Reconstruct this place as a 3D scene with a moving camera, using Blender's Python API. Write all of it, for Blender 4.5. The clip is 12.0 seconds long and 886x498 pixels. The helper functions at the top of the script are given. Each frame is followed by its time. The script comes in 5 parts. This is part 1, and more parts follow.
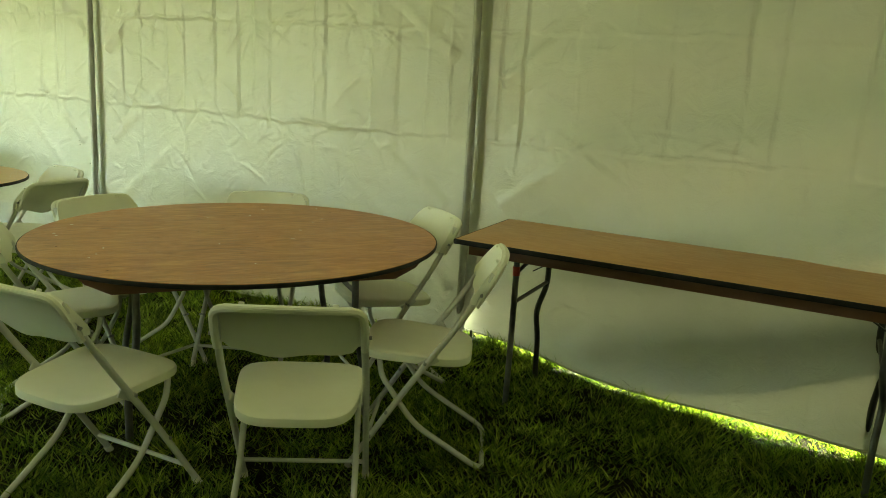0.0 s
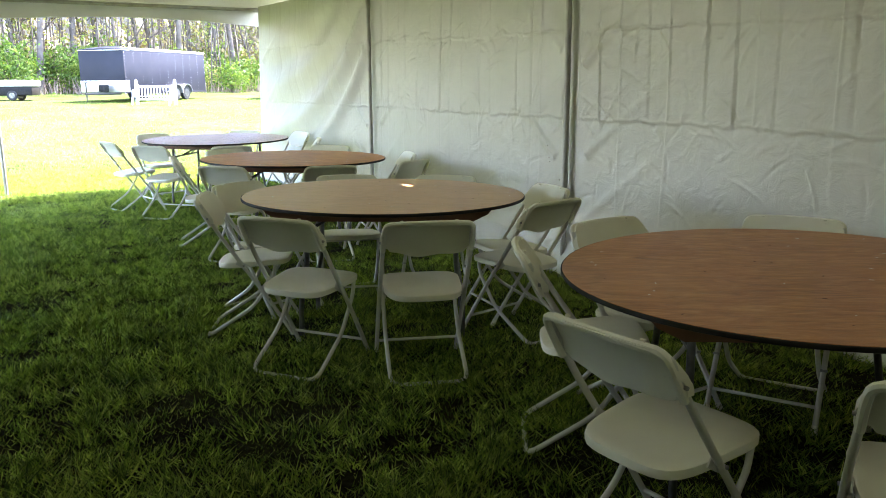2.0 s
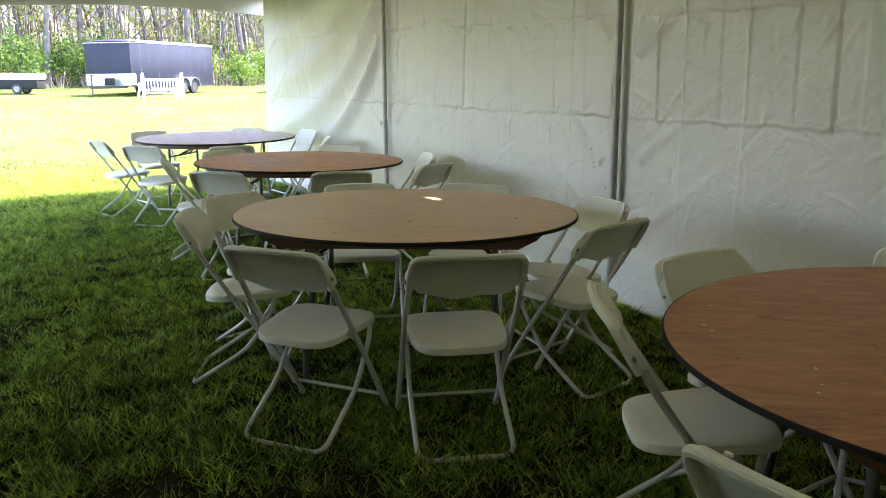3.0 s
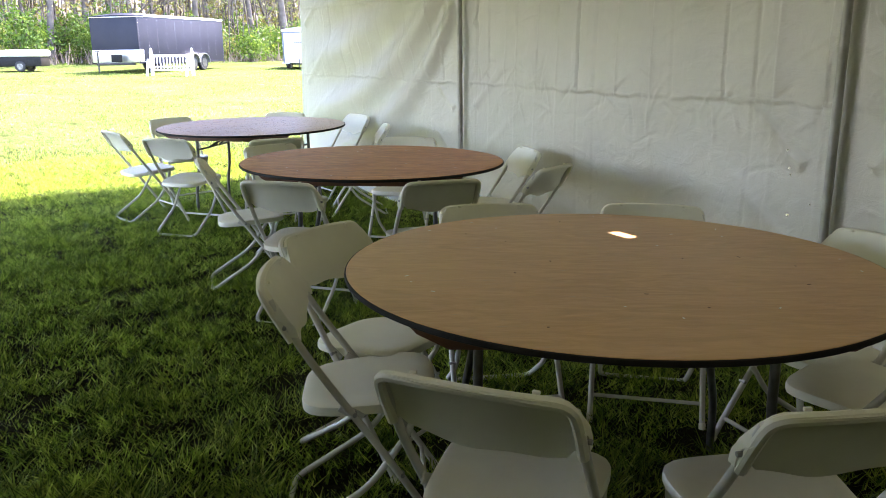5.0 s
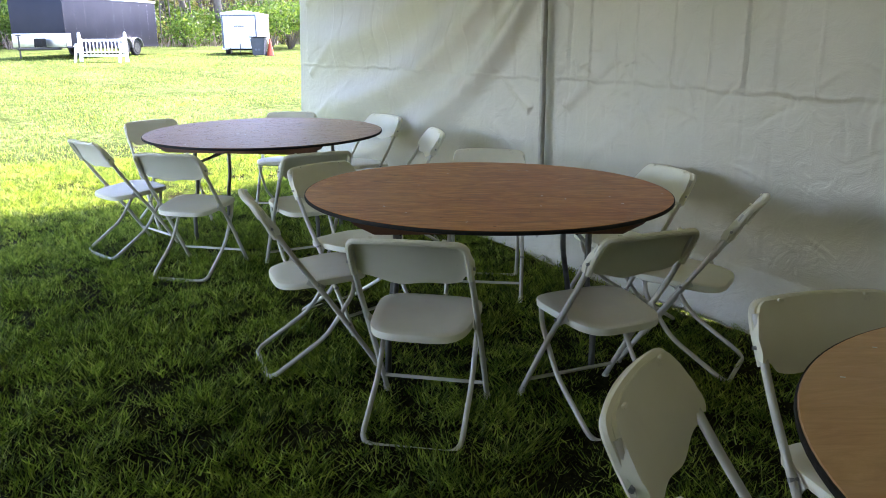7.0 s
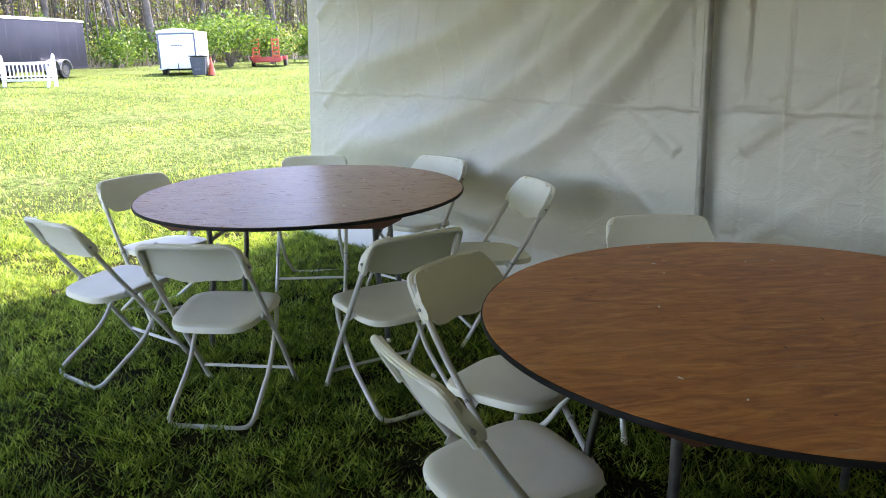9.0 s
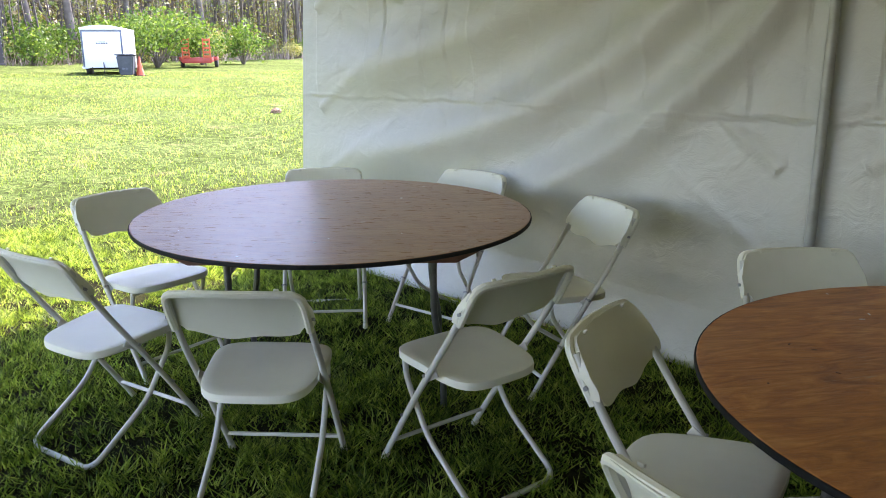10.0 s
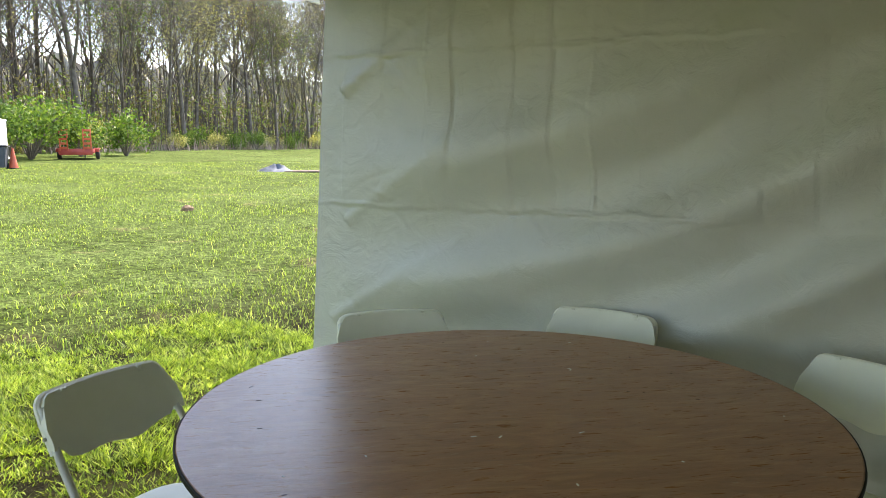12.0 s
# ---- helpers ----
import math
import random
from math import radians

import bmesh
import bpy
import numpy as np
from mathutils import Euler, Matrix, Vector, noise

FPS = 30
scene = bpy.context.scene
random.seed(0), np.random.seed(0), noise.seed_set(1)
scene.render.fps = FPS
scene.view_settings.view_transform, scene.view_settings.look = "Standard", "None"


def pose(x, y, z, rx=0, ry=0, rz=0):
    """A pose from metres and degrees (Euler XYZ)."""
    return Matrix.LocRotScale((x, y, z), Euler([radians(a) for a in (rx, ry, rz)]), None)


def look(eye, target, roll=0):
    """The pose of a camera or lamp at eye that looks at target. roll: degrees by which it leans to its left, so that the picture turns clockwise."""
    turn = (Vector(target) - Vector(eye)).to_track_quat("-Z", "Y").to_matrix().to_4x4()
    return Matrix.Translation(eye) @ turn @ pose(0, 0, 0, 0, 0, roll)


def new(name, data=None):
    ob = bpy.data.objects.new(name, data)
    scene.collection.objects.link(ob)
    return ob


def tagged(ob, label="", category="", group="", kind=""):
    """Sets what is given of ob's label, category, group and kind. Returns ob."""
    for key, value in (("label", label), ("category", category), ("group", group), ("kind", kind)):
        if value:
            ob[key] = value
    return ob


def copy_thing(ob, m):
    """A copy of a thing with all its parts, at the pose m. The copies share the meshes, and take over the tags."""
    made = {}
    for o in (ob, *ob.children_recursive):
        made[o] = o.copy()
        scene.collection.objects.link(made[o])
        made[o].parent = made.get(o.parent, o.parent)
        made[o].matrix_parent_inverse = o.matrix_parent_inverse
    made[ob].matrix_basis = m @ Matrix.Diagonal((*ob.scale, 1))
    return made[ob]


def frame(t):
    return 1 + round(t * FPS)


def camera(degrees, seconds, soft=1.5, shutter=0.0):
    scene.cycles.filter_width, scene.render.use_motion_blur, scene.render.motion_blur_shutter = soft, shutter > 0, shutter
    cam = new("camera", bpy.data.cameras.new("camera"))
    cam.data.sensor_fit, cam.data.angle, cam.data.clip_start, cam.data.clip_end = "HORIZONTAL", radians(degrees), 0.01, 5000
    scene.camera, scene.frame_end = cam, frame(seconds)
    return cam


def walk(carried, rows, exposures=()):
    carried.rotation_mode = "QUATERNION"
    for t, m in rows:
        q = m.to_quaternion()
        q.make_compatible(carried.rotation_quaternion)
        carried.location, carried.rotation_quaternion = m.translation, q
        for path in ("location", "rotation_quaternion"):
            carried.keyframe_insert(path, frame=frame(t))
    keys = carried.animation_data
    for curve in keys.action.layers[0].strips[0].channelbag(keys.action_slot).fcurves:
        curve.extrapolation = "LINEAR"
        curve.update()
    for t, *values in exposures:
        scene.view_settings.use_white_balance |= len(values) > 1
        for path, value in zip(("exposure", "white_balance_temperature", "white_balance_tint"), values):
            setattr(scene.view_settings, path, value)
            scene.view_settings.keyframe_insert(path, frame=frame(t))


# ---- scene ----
cam = camera(58.78, 12.0, soft=0.9)
# seconds, eye, then yaw, pitch and roll in degrees
ROWS = [
    (0.0, 0.042, -0.102, 1.453, 32.44, -11.72, -3.07),
    (0.5, 0.025, -0.174, 1.452, 46.76, -12.20, 0.11),
    (1.0, -0.086, -0.243, 1.458, 57.90, -12.12, 1.36),
    (1.5, -0.373, -0.240, 1.453, 60.14, -11.85, 0.68),
    (2.0, -0.672, -0.243, 1.453, 59.88, -11.82, 0.35),
    (2.5, -1.067, -0.082, 1.453, 60.18, -11.84, 0.26),
    (4.5, -2.596, 0.184, 1.459, 61.33, -13.86, 0.88),
    (5.0, -3.026, 0.173, 1.468, 61.01, -14.04, 0.61),
    (5.5, -3.463, 0.181, 1.440, 58.05, -14.70, -0.12),
    (6.0, -3.908, 0.132, 1.474, 58.11, -14.61, 0.13),
    (6.5, -4.362, 0.040, 1.484, 57.36, -14.67, 0.04),
    (8.5, -6.144, 0.147, 1.497, 52.28, -15.86, 2.08),
    (9.0, -6.645, 0.203, 1.533, 51.15, -14.25, 1.55),
    (9.5, -7.126, 0.159, 1.530, 47.16, -14.09, 0.62),
    (10.0, -7.569, 0.179, 1.499, 45.98, -13.92, 0.30),
    (10.5, -8.009, 0.201, 1.525, 46.49, -12.64, -0.01),
    (11.0, -8.459, 0.215, 1.537, 42.25, -12.44, -0.97),
    (11.5, -8.868, 0.330, 1.513, 40.67, -9.88, 0.10),
    (12.0, -9.232, 0.467, 1.528, 37.39, -7.51, 0.11),
]
EXPOSURES = [
    (0.0, 5.0, 8500, -10), (0.5, 4.76, 7800, 0), (0.7, 4.70, 7500, 2), (1.0, 4.54, 6900, 11), (1.5, 4.40, 6400, 20), (2.5, 4.24, 6300, 26), (4.5, 3.95, 6400, 29), (5.5, 3.90, 6600, 30),
    (6.5, 3.60, 6300, 29), (8.5, 3.43, 6500, 29), (9.0, 3.25, 6500, 29), (9.5, 3.20, 6500, 29), (10.0, 3.17, 6600, 28), (10.5, 2.93, 6900, 25), (11.0, 2.73, 6900, 20), (11.5, 2.72, 7000, 18), (12.0, 2.37, 7200, 15)]
walk(cam, [(t, pose(x, y, z, 90 + pitch, roll, yaw)) for t, x, y, z, yaw, pitch, roll in ROWS], EXPOSURES)
SKY_STRENGTH, SUN_STRENGTH, WALL_THROUGH, ROOF_THROUGH = 0.15, 3.2, 0.0082, 0.0112

# ---- world, sun ----
world = bpy.data.worlds.new("sky")
scene.world = world
world.use_nodes = True
wn = world.node_tree.nodes
sky = wn.new("ShaderNodeTexSky")
sky.sky_type, sky.sun_disc = "NISHITA", False
sky.sun_elevation, sky.sun_rotation = radians(56.0), radians(-18.0)
wn["Background"].inputs[1].default_value = SKY_STRENGTH
world.node_tree.links.new(sky.outputs[0], wn["Background"].inputs[0])
sun = new("sun", bpy.data.lights.new("sun", "SUN"))
sun.data.energy, sun.data.angle, sun.data.color = SUN_STRENGTH, radians(0.6), (1.0, 0.95, 0.87)
sun.matrix_world = look((-2.81, 8.66, 13.47), (0, 0, 0))

# ---- materials ----


def material(name):
    m = bpy.data.materials.new(name)
    m.use_nodes = True
    return m, m.node_tree.nodes, m.node_tree.links, m.node_tree.nodes["Principled BSDF"]


def coords(nd, ln, scale=(1, 1, 1), kind="Object"):
    tc, mp = nd.new("ShaderNodeTexCoord"), nd.new("ShaderNodeMapping")
    mp.inputs["Scale"].default_value = scale
    ln.new(tc.outputs[kind], mp.inputs["Vector"])
    return mp.outputs[0]


def noise_tex(nd, ln, vec, scale, detail=4.0, rough=0.55, warp=0.0):
    n = nd.new("ShaderNodeTexNoise")
    n.inputs["Scale"].default_value, n.inputs["Detail"].default_value = scale, detail
    n.inputs["Roughness"].default_value, n.inputs["Distortion"].default_value = rough, warp
    if vec is not None:
        ln.new(vec, n.inputs["Vector"])
    return n.outputs["Fac"]


def ramp(nd, ln, fac, stops):
    r = nd.new("ShaderNodeValToRGB")
    el = r.color_ramp.elements
    while len(el) < len(stops):
        el.new(0.5)
    for e, (p, c) in zip(el, stops):
        e.position, e.color = p, (*c, 1) if len(c) == 3 else c
    ln.new(fac, r.inputs[0])
    return r.outputs[0]


def mix(nd, ln, fac, a, b, how="MIX"):
    m = nd.new("ShaderNodeMix")
    m.data_type, m.blend_type = "RGBA", how
    for sock, v in ((m.inputs[0], fac), (m.inputs[6], a), (m.inputs[7], b)):
        if isinstance(v, (int, float)):
            sock.default_value = v
        elif isinstance(v, tuple):
            sock.default_value = (*v, 1)
        else:
            ln.new(v, sock)
    return m.outputs[2]


def bump(nd, ln, height, target, strength=0.3, dist=0.01):
    b = nd.new("ShaderNodeBump")
    b.inputs["Strength"].default_value, b.inputs["Distance"].default_value = strength, dist
    ln.new(height, b.inputs["Height"])
    ln.new(b.outputs[0], target)


def surface(name, a, b, rough=0.5, metal=0.0, scale=6.0, fine=60.0, relief=0.15, dirt=None, dirt_at=(0.62, 0.78), spec=0.5):
    """Two tones mixed at a large scale, a fine grain, and optional dirt patches."""
    m, nd, ln, bs = material(name)
    v = coords(nd, ln)
    big, small = noise_tex(nd, ln, v, scale, 5), noise_tex(nd, ln, v, fine, 3)
    col = ramp(nd, ln, big, [(0.32, a), (0.68, b)])
    if dirt:
        spots = noise_tex(nd, ln, v, scale * 2.7, 6, 0.7)
        k = ramp(nd, ln, spots, [(dirt_at[0], (0, 0, 0)), (dirt_at[1], (1, 1, 1))])
        col = mix(nd, ln, k, col, dirt)
    ln.new(col, bs.inputs["Base Color"])
    r = nd.new("ShaderNodeMapRange")
    r.inputs["To Min"].default_value, r.inputs["To Max"].default_value = rough - 0.08, rough + 0.1
    ln.new(small, r.inputs["Value"])
    ln.new(r.outputs[0], bs.inputs["Roughness"])
    bs.inputs["Metallic"].default_value = metal
    bs.inputs["Specular IOR Level"].default_value = spec
    bump(nd, ln, small, bs.inputs["Normal"], relief, 0.003)
    return m


def fabric(name, a, b, through_light):
    """Coated tent cloth: a dull white sheet that lets part of the daylight through."""
    m, nd, ln, bs = material(name)
    v = coords(nd, ln)
    big, weave = noise_tex(nd, ln, v, 1.3, 6, 0.6), noise_tex(nd, ln, v, 220, 2)
    wr = noise_tex(nd, ln, v, 9, 8, 0.6, 0.8)
    stain = ramp(nd, ln, noise_tex(nd, ln, v, 4.0, 8, 0.7), [(0.60, (0, 0, 0)), (0.80, (0.5, 0.5, 0.5))])
    col = mix(nd, ln, stain, ramp(nd, ln, big, [(0.3, a), (0.7, b)]), (0.50, 0.49, 0.40))
    ln.new(col, bs.inputs["Base Color"])
    bs.inputs["Roughness"].default_value = 0.34
    bs.inputs["Specular IOR Level"].default_value = 0.5
    tr = nd.new("ShaderNodeBsdfTranslucent")
    ln.new(mix(nd, ln, 1.0, col, (1.0, 1.0, 0.72), "MULTIPLY"), tr.inputs["Color"])
    ms = nd.new("ShaderNodeMixShader")
    ms.inputs[0].default_value = through_light
    ln.new(bs.outputs[0], ms.inputs[1])
    ln.new(tr.outputs[0], ms.inputs[2])
    ln.new(ms.outputs[0], nd["Material Output"].inputs["Surface"])
    add = nd.new("ShaderNodeMath")
    add.operation = "MULTIPLY_ADD"
    ln.new(weave, add.inputs[0])
    add.inputs[1].default_value = 0.08
    ln.new(wr, add.inputs[2])
    bump(nd, ln, add.outputs[0], bs.inputs["Normal"], 0.4, 0.025)
    return m


def plywood(name, dark, mid, pale, rough=0.3, tone=0.5, relief=0.12, gloss=0.32):
    """Varnished plywood with long wavy grain, worn streaks and scratches."""
    m, nd, ln, bs = material(name)
    v = coords(nd, ln, (1.8, 7, 1))
    fine = coords(nd, ln, (14, 90, 1))
    g1 = noise_tex(nd, ln, v, 2.6, 9, 0.68, 1.6)
    g2 = noise_tex(nd, ln, fine, 1.0, 5, 0.7, 0.3)
    wide = noise_tex(nd, ln, coords(nd, ln), 1.7, 3)
    col = ramp(nd, ln, g1, [(0.30, dark), (0.50, mid), (0.72, pale)])
    col = mix(nd, ln, ramp(nd, ln, g2, [(0.42, (0, 0, 0)), (0.66, (0.18, 0.18, 0.18))]), col, dark)
    col = mix(nd, ln, ramp(nd, ln, wide, [(0.35, (0, 0, 0)), (0.7, (tone, tone, tone))]), col, pale)
    sc = noise_tex(nd, ln, coords(nd, ln, (2.2, 26, 1)), 3.0, 2, 0.4, 2.5)
    col = mix(nd, ln, ramp(nd, ln, sc, [(0.70, (0, 0, 0)), (0.74, (0.45, 0.45, 0.45))]), col, (0.52, 0.40, 0.28))
    ln.new(col, bs.inputs["Base Color"])
    r = nd.new("ShaderNodeMapRange")
    r.inputs["To Min"].default_value, r.inputs["To Max"].default_value = rough - 0.08, rough + 0.16
    ln.new(g2, r.inputs["Value"])
    ln.new(r.outputs[0], bs.inputs["Roughness"])
    bs.inputs["Specular IOR Level"].default_value = gloss
    raised = nd.new("ShaderNodeMath")
    raised.operation = "MULTIPLY_ADD"
    ln.new(g1, raised.inputs[0])
    raised.inputs[1].default_value = 1.5
    ln.new(g2, raised.inputs[2])
    bump(nd, ln, raised.outputs[0], bs.inputs["Normal"], relief, 0.003)
    return m


def leafy(name, tones, through_light=0.35, rough=0.55, spec=0.25):
    """Leaves or grass blades: a tone for each one, with light through them and shaded gaps painted in."""
    m, nd, ln, bs = material(name)
    geo = nd.new("ShaderNodeNewGeometry")
    step = 1.0 / (len(tones) - 1)
    col = ramp(nd, ln, geo.outputs["Random Per Island"], [(i * step, c) for i, c in enumerate(tones)])
    patch = noise_tex(nd, ln, coords(nd, ln), 2.6, 5, 0.65)
    col = mix(nd, ln, 1.0, col, ramp(nd, ln, patch, [(0.34, (0.66, 0.70, 0.60)), (0.62, (1.12, 1.08, 1.0))]), "MULTIPLY")
    # Tuft-sized noise multiplied into the colour paints shaded gaps between the tufts.
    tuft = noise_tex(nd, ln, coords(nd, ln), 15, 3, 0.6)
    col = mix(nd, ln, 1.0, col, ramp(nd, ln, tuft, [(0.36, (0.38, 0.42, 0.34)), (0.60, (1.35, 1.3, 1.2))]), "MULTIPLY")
    ln.new(col, bs.inputs["Base Color"])
    bs.inputs["Roughness"].default_value = rough
    bs.inputs["Specular IOR Level"].default_value = spec
    tr = nd.new("ShaderNodeBsdfTranslucent")
    ln.new(mix(nd, ln, 1.0, col, (1.0, 1.0, 0.55), "MULTIPLY"), tr.inputs["Color"])
    ms = nd.new("ShaderNodeMixShader")
    ms.inputs[0].default_value = through_light
    ln.new(bs.outputs[0], ms.inputs[1])
    ln.new(tr.outputs[0], ms.inputs[2])
    ln.new(ms.outputs[0], nd["Material Output"].inputs["Surface"])
    return m


def turf(name):
    m, nd, ln, bs = material(name)
    v = coords(nd, ln)
    big, med, fine = noise_tex(nd, ln, v, 0.35, 5, 0.6), noise_tex(nd, ln, v, 3.5, 6, 0.65), noise_tex(nd, ln, v, 40, 4, 0.7)
    col = ramp(nd, ln, med, [(0.30, (0.040, 0.055, 0.013)), (0.50, (0.092, 0.132, 0.034)), (0.72, (0.175, 0.220, 0.080))])
    col = mix(nd, ln, ramp(nd, ln, big, [(0.4, (0, 0, 0)), (0.72, (0.6, 0.6, 0.6))]), col, (0.200, 0.270, 0.095))
    soil = noise_tex(nd, ln, v, 1.1, 7, 0.68)
    col = mix(nd, ln, ramp(nd, ln, soil, [(0.585, (0, 0, 0)), (0.68, (0.7, 0.7, 0.7))]), col, (0.30, 0.25, 0.145))
    # Fine and clump noise multiply the dark of gaps between blades into the colour.
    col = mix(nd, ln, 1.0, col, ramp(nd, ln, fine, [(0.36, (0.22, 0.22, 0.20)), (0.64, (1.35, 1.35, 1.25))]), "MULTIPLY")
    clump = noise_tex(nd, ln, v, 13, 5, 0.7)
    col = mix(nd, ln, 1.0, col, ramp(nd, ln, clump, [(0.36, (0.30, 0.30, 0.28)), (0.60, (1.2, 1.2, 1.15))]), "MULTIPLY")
    # Near-black ground from the tent end inward: shade below the blades, put into the colour.
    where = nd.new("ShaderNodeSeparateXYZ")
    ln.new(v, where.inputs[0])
    toward_tent = nd.new("ShaderNodeMath")
    toward_tent.operation = "MULTIPLY_ADD"
    ln.new(soil, toward_tent.inputs[0])
    toward_tent.inputs[1].default_value = 3.0
    ln.new(where.outputs["X"], toward_tent.inputs[2])
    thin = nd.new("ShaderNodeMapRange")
    ln.new(toward_tent.outputs[0], thin.inputs["Value"])
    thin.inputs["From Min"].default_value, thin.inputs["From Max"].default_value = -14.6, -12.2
    shaded_ground = mix(nd, ln, 1.0, ramp(nd, ln, med, [(0.35, (0.012, 0.011, 0.006)), (0.65, (0.034, 0.036, 0.014))]), ramp(nd, ln, fine, [(0.36, (0.5, 0.5, 0.5)), (0.64, (1.3, 1.3, 1.2))]), "MULTIPLY")
    col = mix(nd, ln, thin.outputs[0], col, shaded_ground)
    ln.new(col, bs.inputs["Base Color"])
    bs.inputs["Roughness"].default_value = 0.9
    bs.inputs["Specular IOR Level"].default_value = 0.03
    bump(nd, ln, fine, bs.inputs["Normal"], 0.9, 0.05)
    return m


WALL_CLOTH = fabric("white_tent_wall_cloth", (0.42, 0.42, 0.355), (0.495, 0.495, 0.42), WALL_THROUGH)
ROOF_CLOTH = fabric("white_tent_roof_cloth", (0.60, 0.605, 0.53), (0.68, 0.685, 0.61), ROOF_THROUGH)
ALU = surface("dull_aluminium", (0.30, 0.295, 0.25), (0.42, 0.415, 0.36), 0.45, 0.2, 8, 90, 0.1)
PLASTIC = surface("white_chair_plastic", (0.730, 0.715, 0.570), (0.800, 0.785, 0.640), 0.48, 0, 5, 160, 0.12, (0.449, 0.417, 0.332), (0.66, 0.86))
ENAMEL = surface("off_white_enamelled_tube", (0.53, 0.52, 0.45), (0.63, 0.62, 0.54), 0.38, 0, 9, 120, 0.06, (0.20, 0.16, 0.11), (0.70, 0.82))
RIVET = surface("grey_zinc", (0.25, 0.25, 0.24), (0.40, 0.40, 0.38), 0.4, 0.8, 30, 200, 0.1)
RUBBER = surface("black_rubber", (0.008, 0.008, 0.008), (0.018, 0.017, 0.016), 0.65, 0, 12, 120, 0.2, spec=0.2)
LEG_STEEL = surface("grey_steel_tube", (0.10, 0.10, 0.10), (0.22, 0.22, 0.21), 0.36, 0.8, 10, 120, 0.08, (0.16, 0.08, 0.04), (0.66, 0.78))
DARK_STEEL = surface("black_painted_steel", (0.02, 0.02, 0.021), (0.045, 0.044, 0.042), 0.4, 0.2, 10, 120, 0.08, (0.14, 0.07, 0.04), (0.66, 0.8))
CLEAT = surface("brown_stained_rail", (0.10, 0.042, 0.022), (0.17, 0.075, 0.04), 0.5, 0, 5, 60, 0.2)
RED_TAPE = surface("red_tape", (0.32, 0.03, 0.02), (0.42, 0.05, 0.03), 0.5, 0, 30, 200, 0.05)
PAPER = surface("white_paper_tape", (0.80, 0.80, 0.76), (0.90, 0.90, 0.86), 0.4, 0, 40, 300, 0.05)
WOOD_RED = plywood("red_brown_plywood", (0.270, 0.096, 0.036), (0.470, 0.185, 0.066), (0.640, 0.310, 0.130), 0.36, 0.3, 0.4)
WOOD_TAN = plywood("tan_plywood", (0.500, 0.265, 0.108), (0.610, 0.345, 0.152), (0.720, 0.440, 0.210), 0.34, 0.5, 0.15, 0.45)
WOOD_ORANGE = plywood("orange_brown_plywood", (0.270, 0.078, 0.018), (0.520, 0.180, 0.040), (0.760, 0.350, 0.105), 0.38, 0.25, 0.35)
WOOD_DARK = plywood("dark_brown_plywood", (0.270, 0.108, 0.040), (0.385, 0.165, 0.066), (0.510, 0.265, 0.120), 0.26, 0.3, 0.2, 0.6)
WOOD_BROWN = plywood("mid_brown_plywood", (0.360, 0.180, 0.080), (0.450, 0.238, 0.112), (0.530, 0.305, 0.155), 0.42, 0.4)
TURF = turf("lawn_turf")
FAR_WOOD = surface("distant_bare_woods", (0.300, 0.262, 0.235), (0.400, 0.385, 0.290), 0.95, 0, 0.5, 2.5, 0.5, (0.24, 0.205, 0.18), (0.5, 0.62), spec=0.05)
# The lowest tone is near-black, for the shade deep among the blades.
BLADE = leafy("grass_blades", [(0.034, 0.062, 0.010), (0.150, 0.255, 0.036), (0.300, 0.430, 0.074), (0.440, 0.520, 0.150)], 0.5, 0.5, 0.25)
# Same grass as BLADE in paler, bluer tones: the washed-out sunlight is in the colour.
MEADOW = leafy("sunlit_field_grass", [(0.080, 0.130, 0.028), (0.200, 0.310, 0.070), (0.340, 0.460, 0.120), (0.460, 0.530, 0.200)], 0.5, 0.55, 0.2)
LEAF_A = leafy("fresh_spring_leaves", [(0.06, 0.125, 0.028), (0.115, 0.205, 0.045), (0.20, 0.29, 0.085)], 0.45)
LEAF_B = leafy("pale_yellow_green_buds", [(0.36, 0.38, 0.16), (0.50, 0.51, 0.26), (0.54, 0.48, 0.27)], 0.5)
LEAF_C = leafy("rusty_orange_buds", [(0.26, 0.15, 0.06), (0.36, 0.24, 0.10), (0.30, 0.27, 0.11)], 0.35)
LEAF_D = leafy("undergrowth_leaves", [(0.19, 0.15, 0.11), (0.27, 0.23, 0.15), (0.20, 0.27, 0.09), (0.30, 0.37, 0.14)], 0.4)
BARK = surface("grey_brown_bark", (0.085, 0.070, 0.057), (0.175, 0.148, 0.124), 0.9, 0, 3, 25, 0.8)
BLACK_PAINT = surface("black_glossy_trailer_paint", (0.014, 0.015, 0.024), (0.022, 0.023, 0.034), 0.45, 0, 0.7, 40, 0.03, spec=0.16)
WHITE_PAINT = surface("white_painted_panel", (0.70, 0.71, 0.73), (0.80, 0.81, 0.82), 0.42, 0, 1.5, 50, 0.05, (0.45, 0.43, 0.38), (0.7, 0.85))
DIAMOND = surface("bright_tread_plate", (0.55, 0.55, 0.55), (0.68, 0.68, 0.68), 0.33, 0.9, 4, 60, 0.5)
TYRE = surface("tyre_rubber", (0.015, 0.015, 0.015), (0.03, 0.03, 0.03), 0.8, 0, 10, 80, 0.3)
RED_PAINT = surface("red_trailer_paint", (0.33, 0.035, 0.03), (0.42, 0.06, 0.045), 0.45, 0, 3, 60, 0.1, (0.16, 0.06, 0.04), (0.62, 0.8))
ORANGE = surface("orange_red_ramp_paint", (0.42, 0.065, 0.025), (0.52, 0.10, 0.04), 0.5, 0, 4, 60, 0.1)
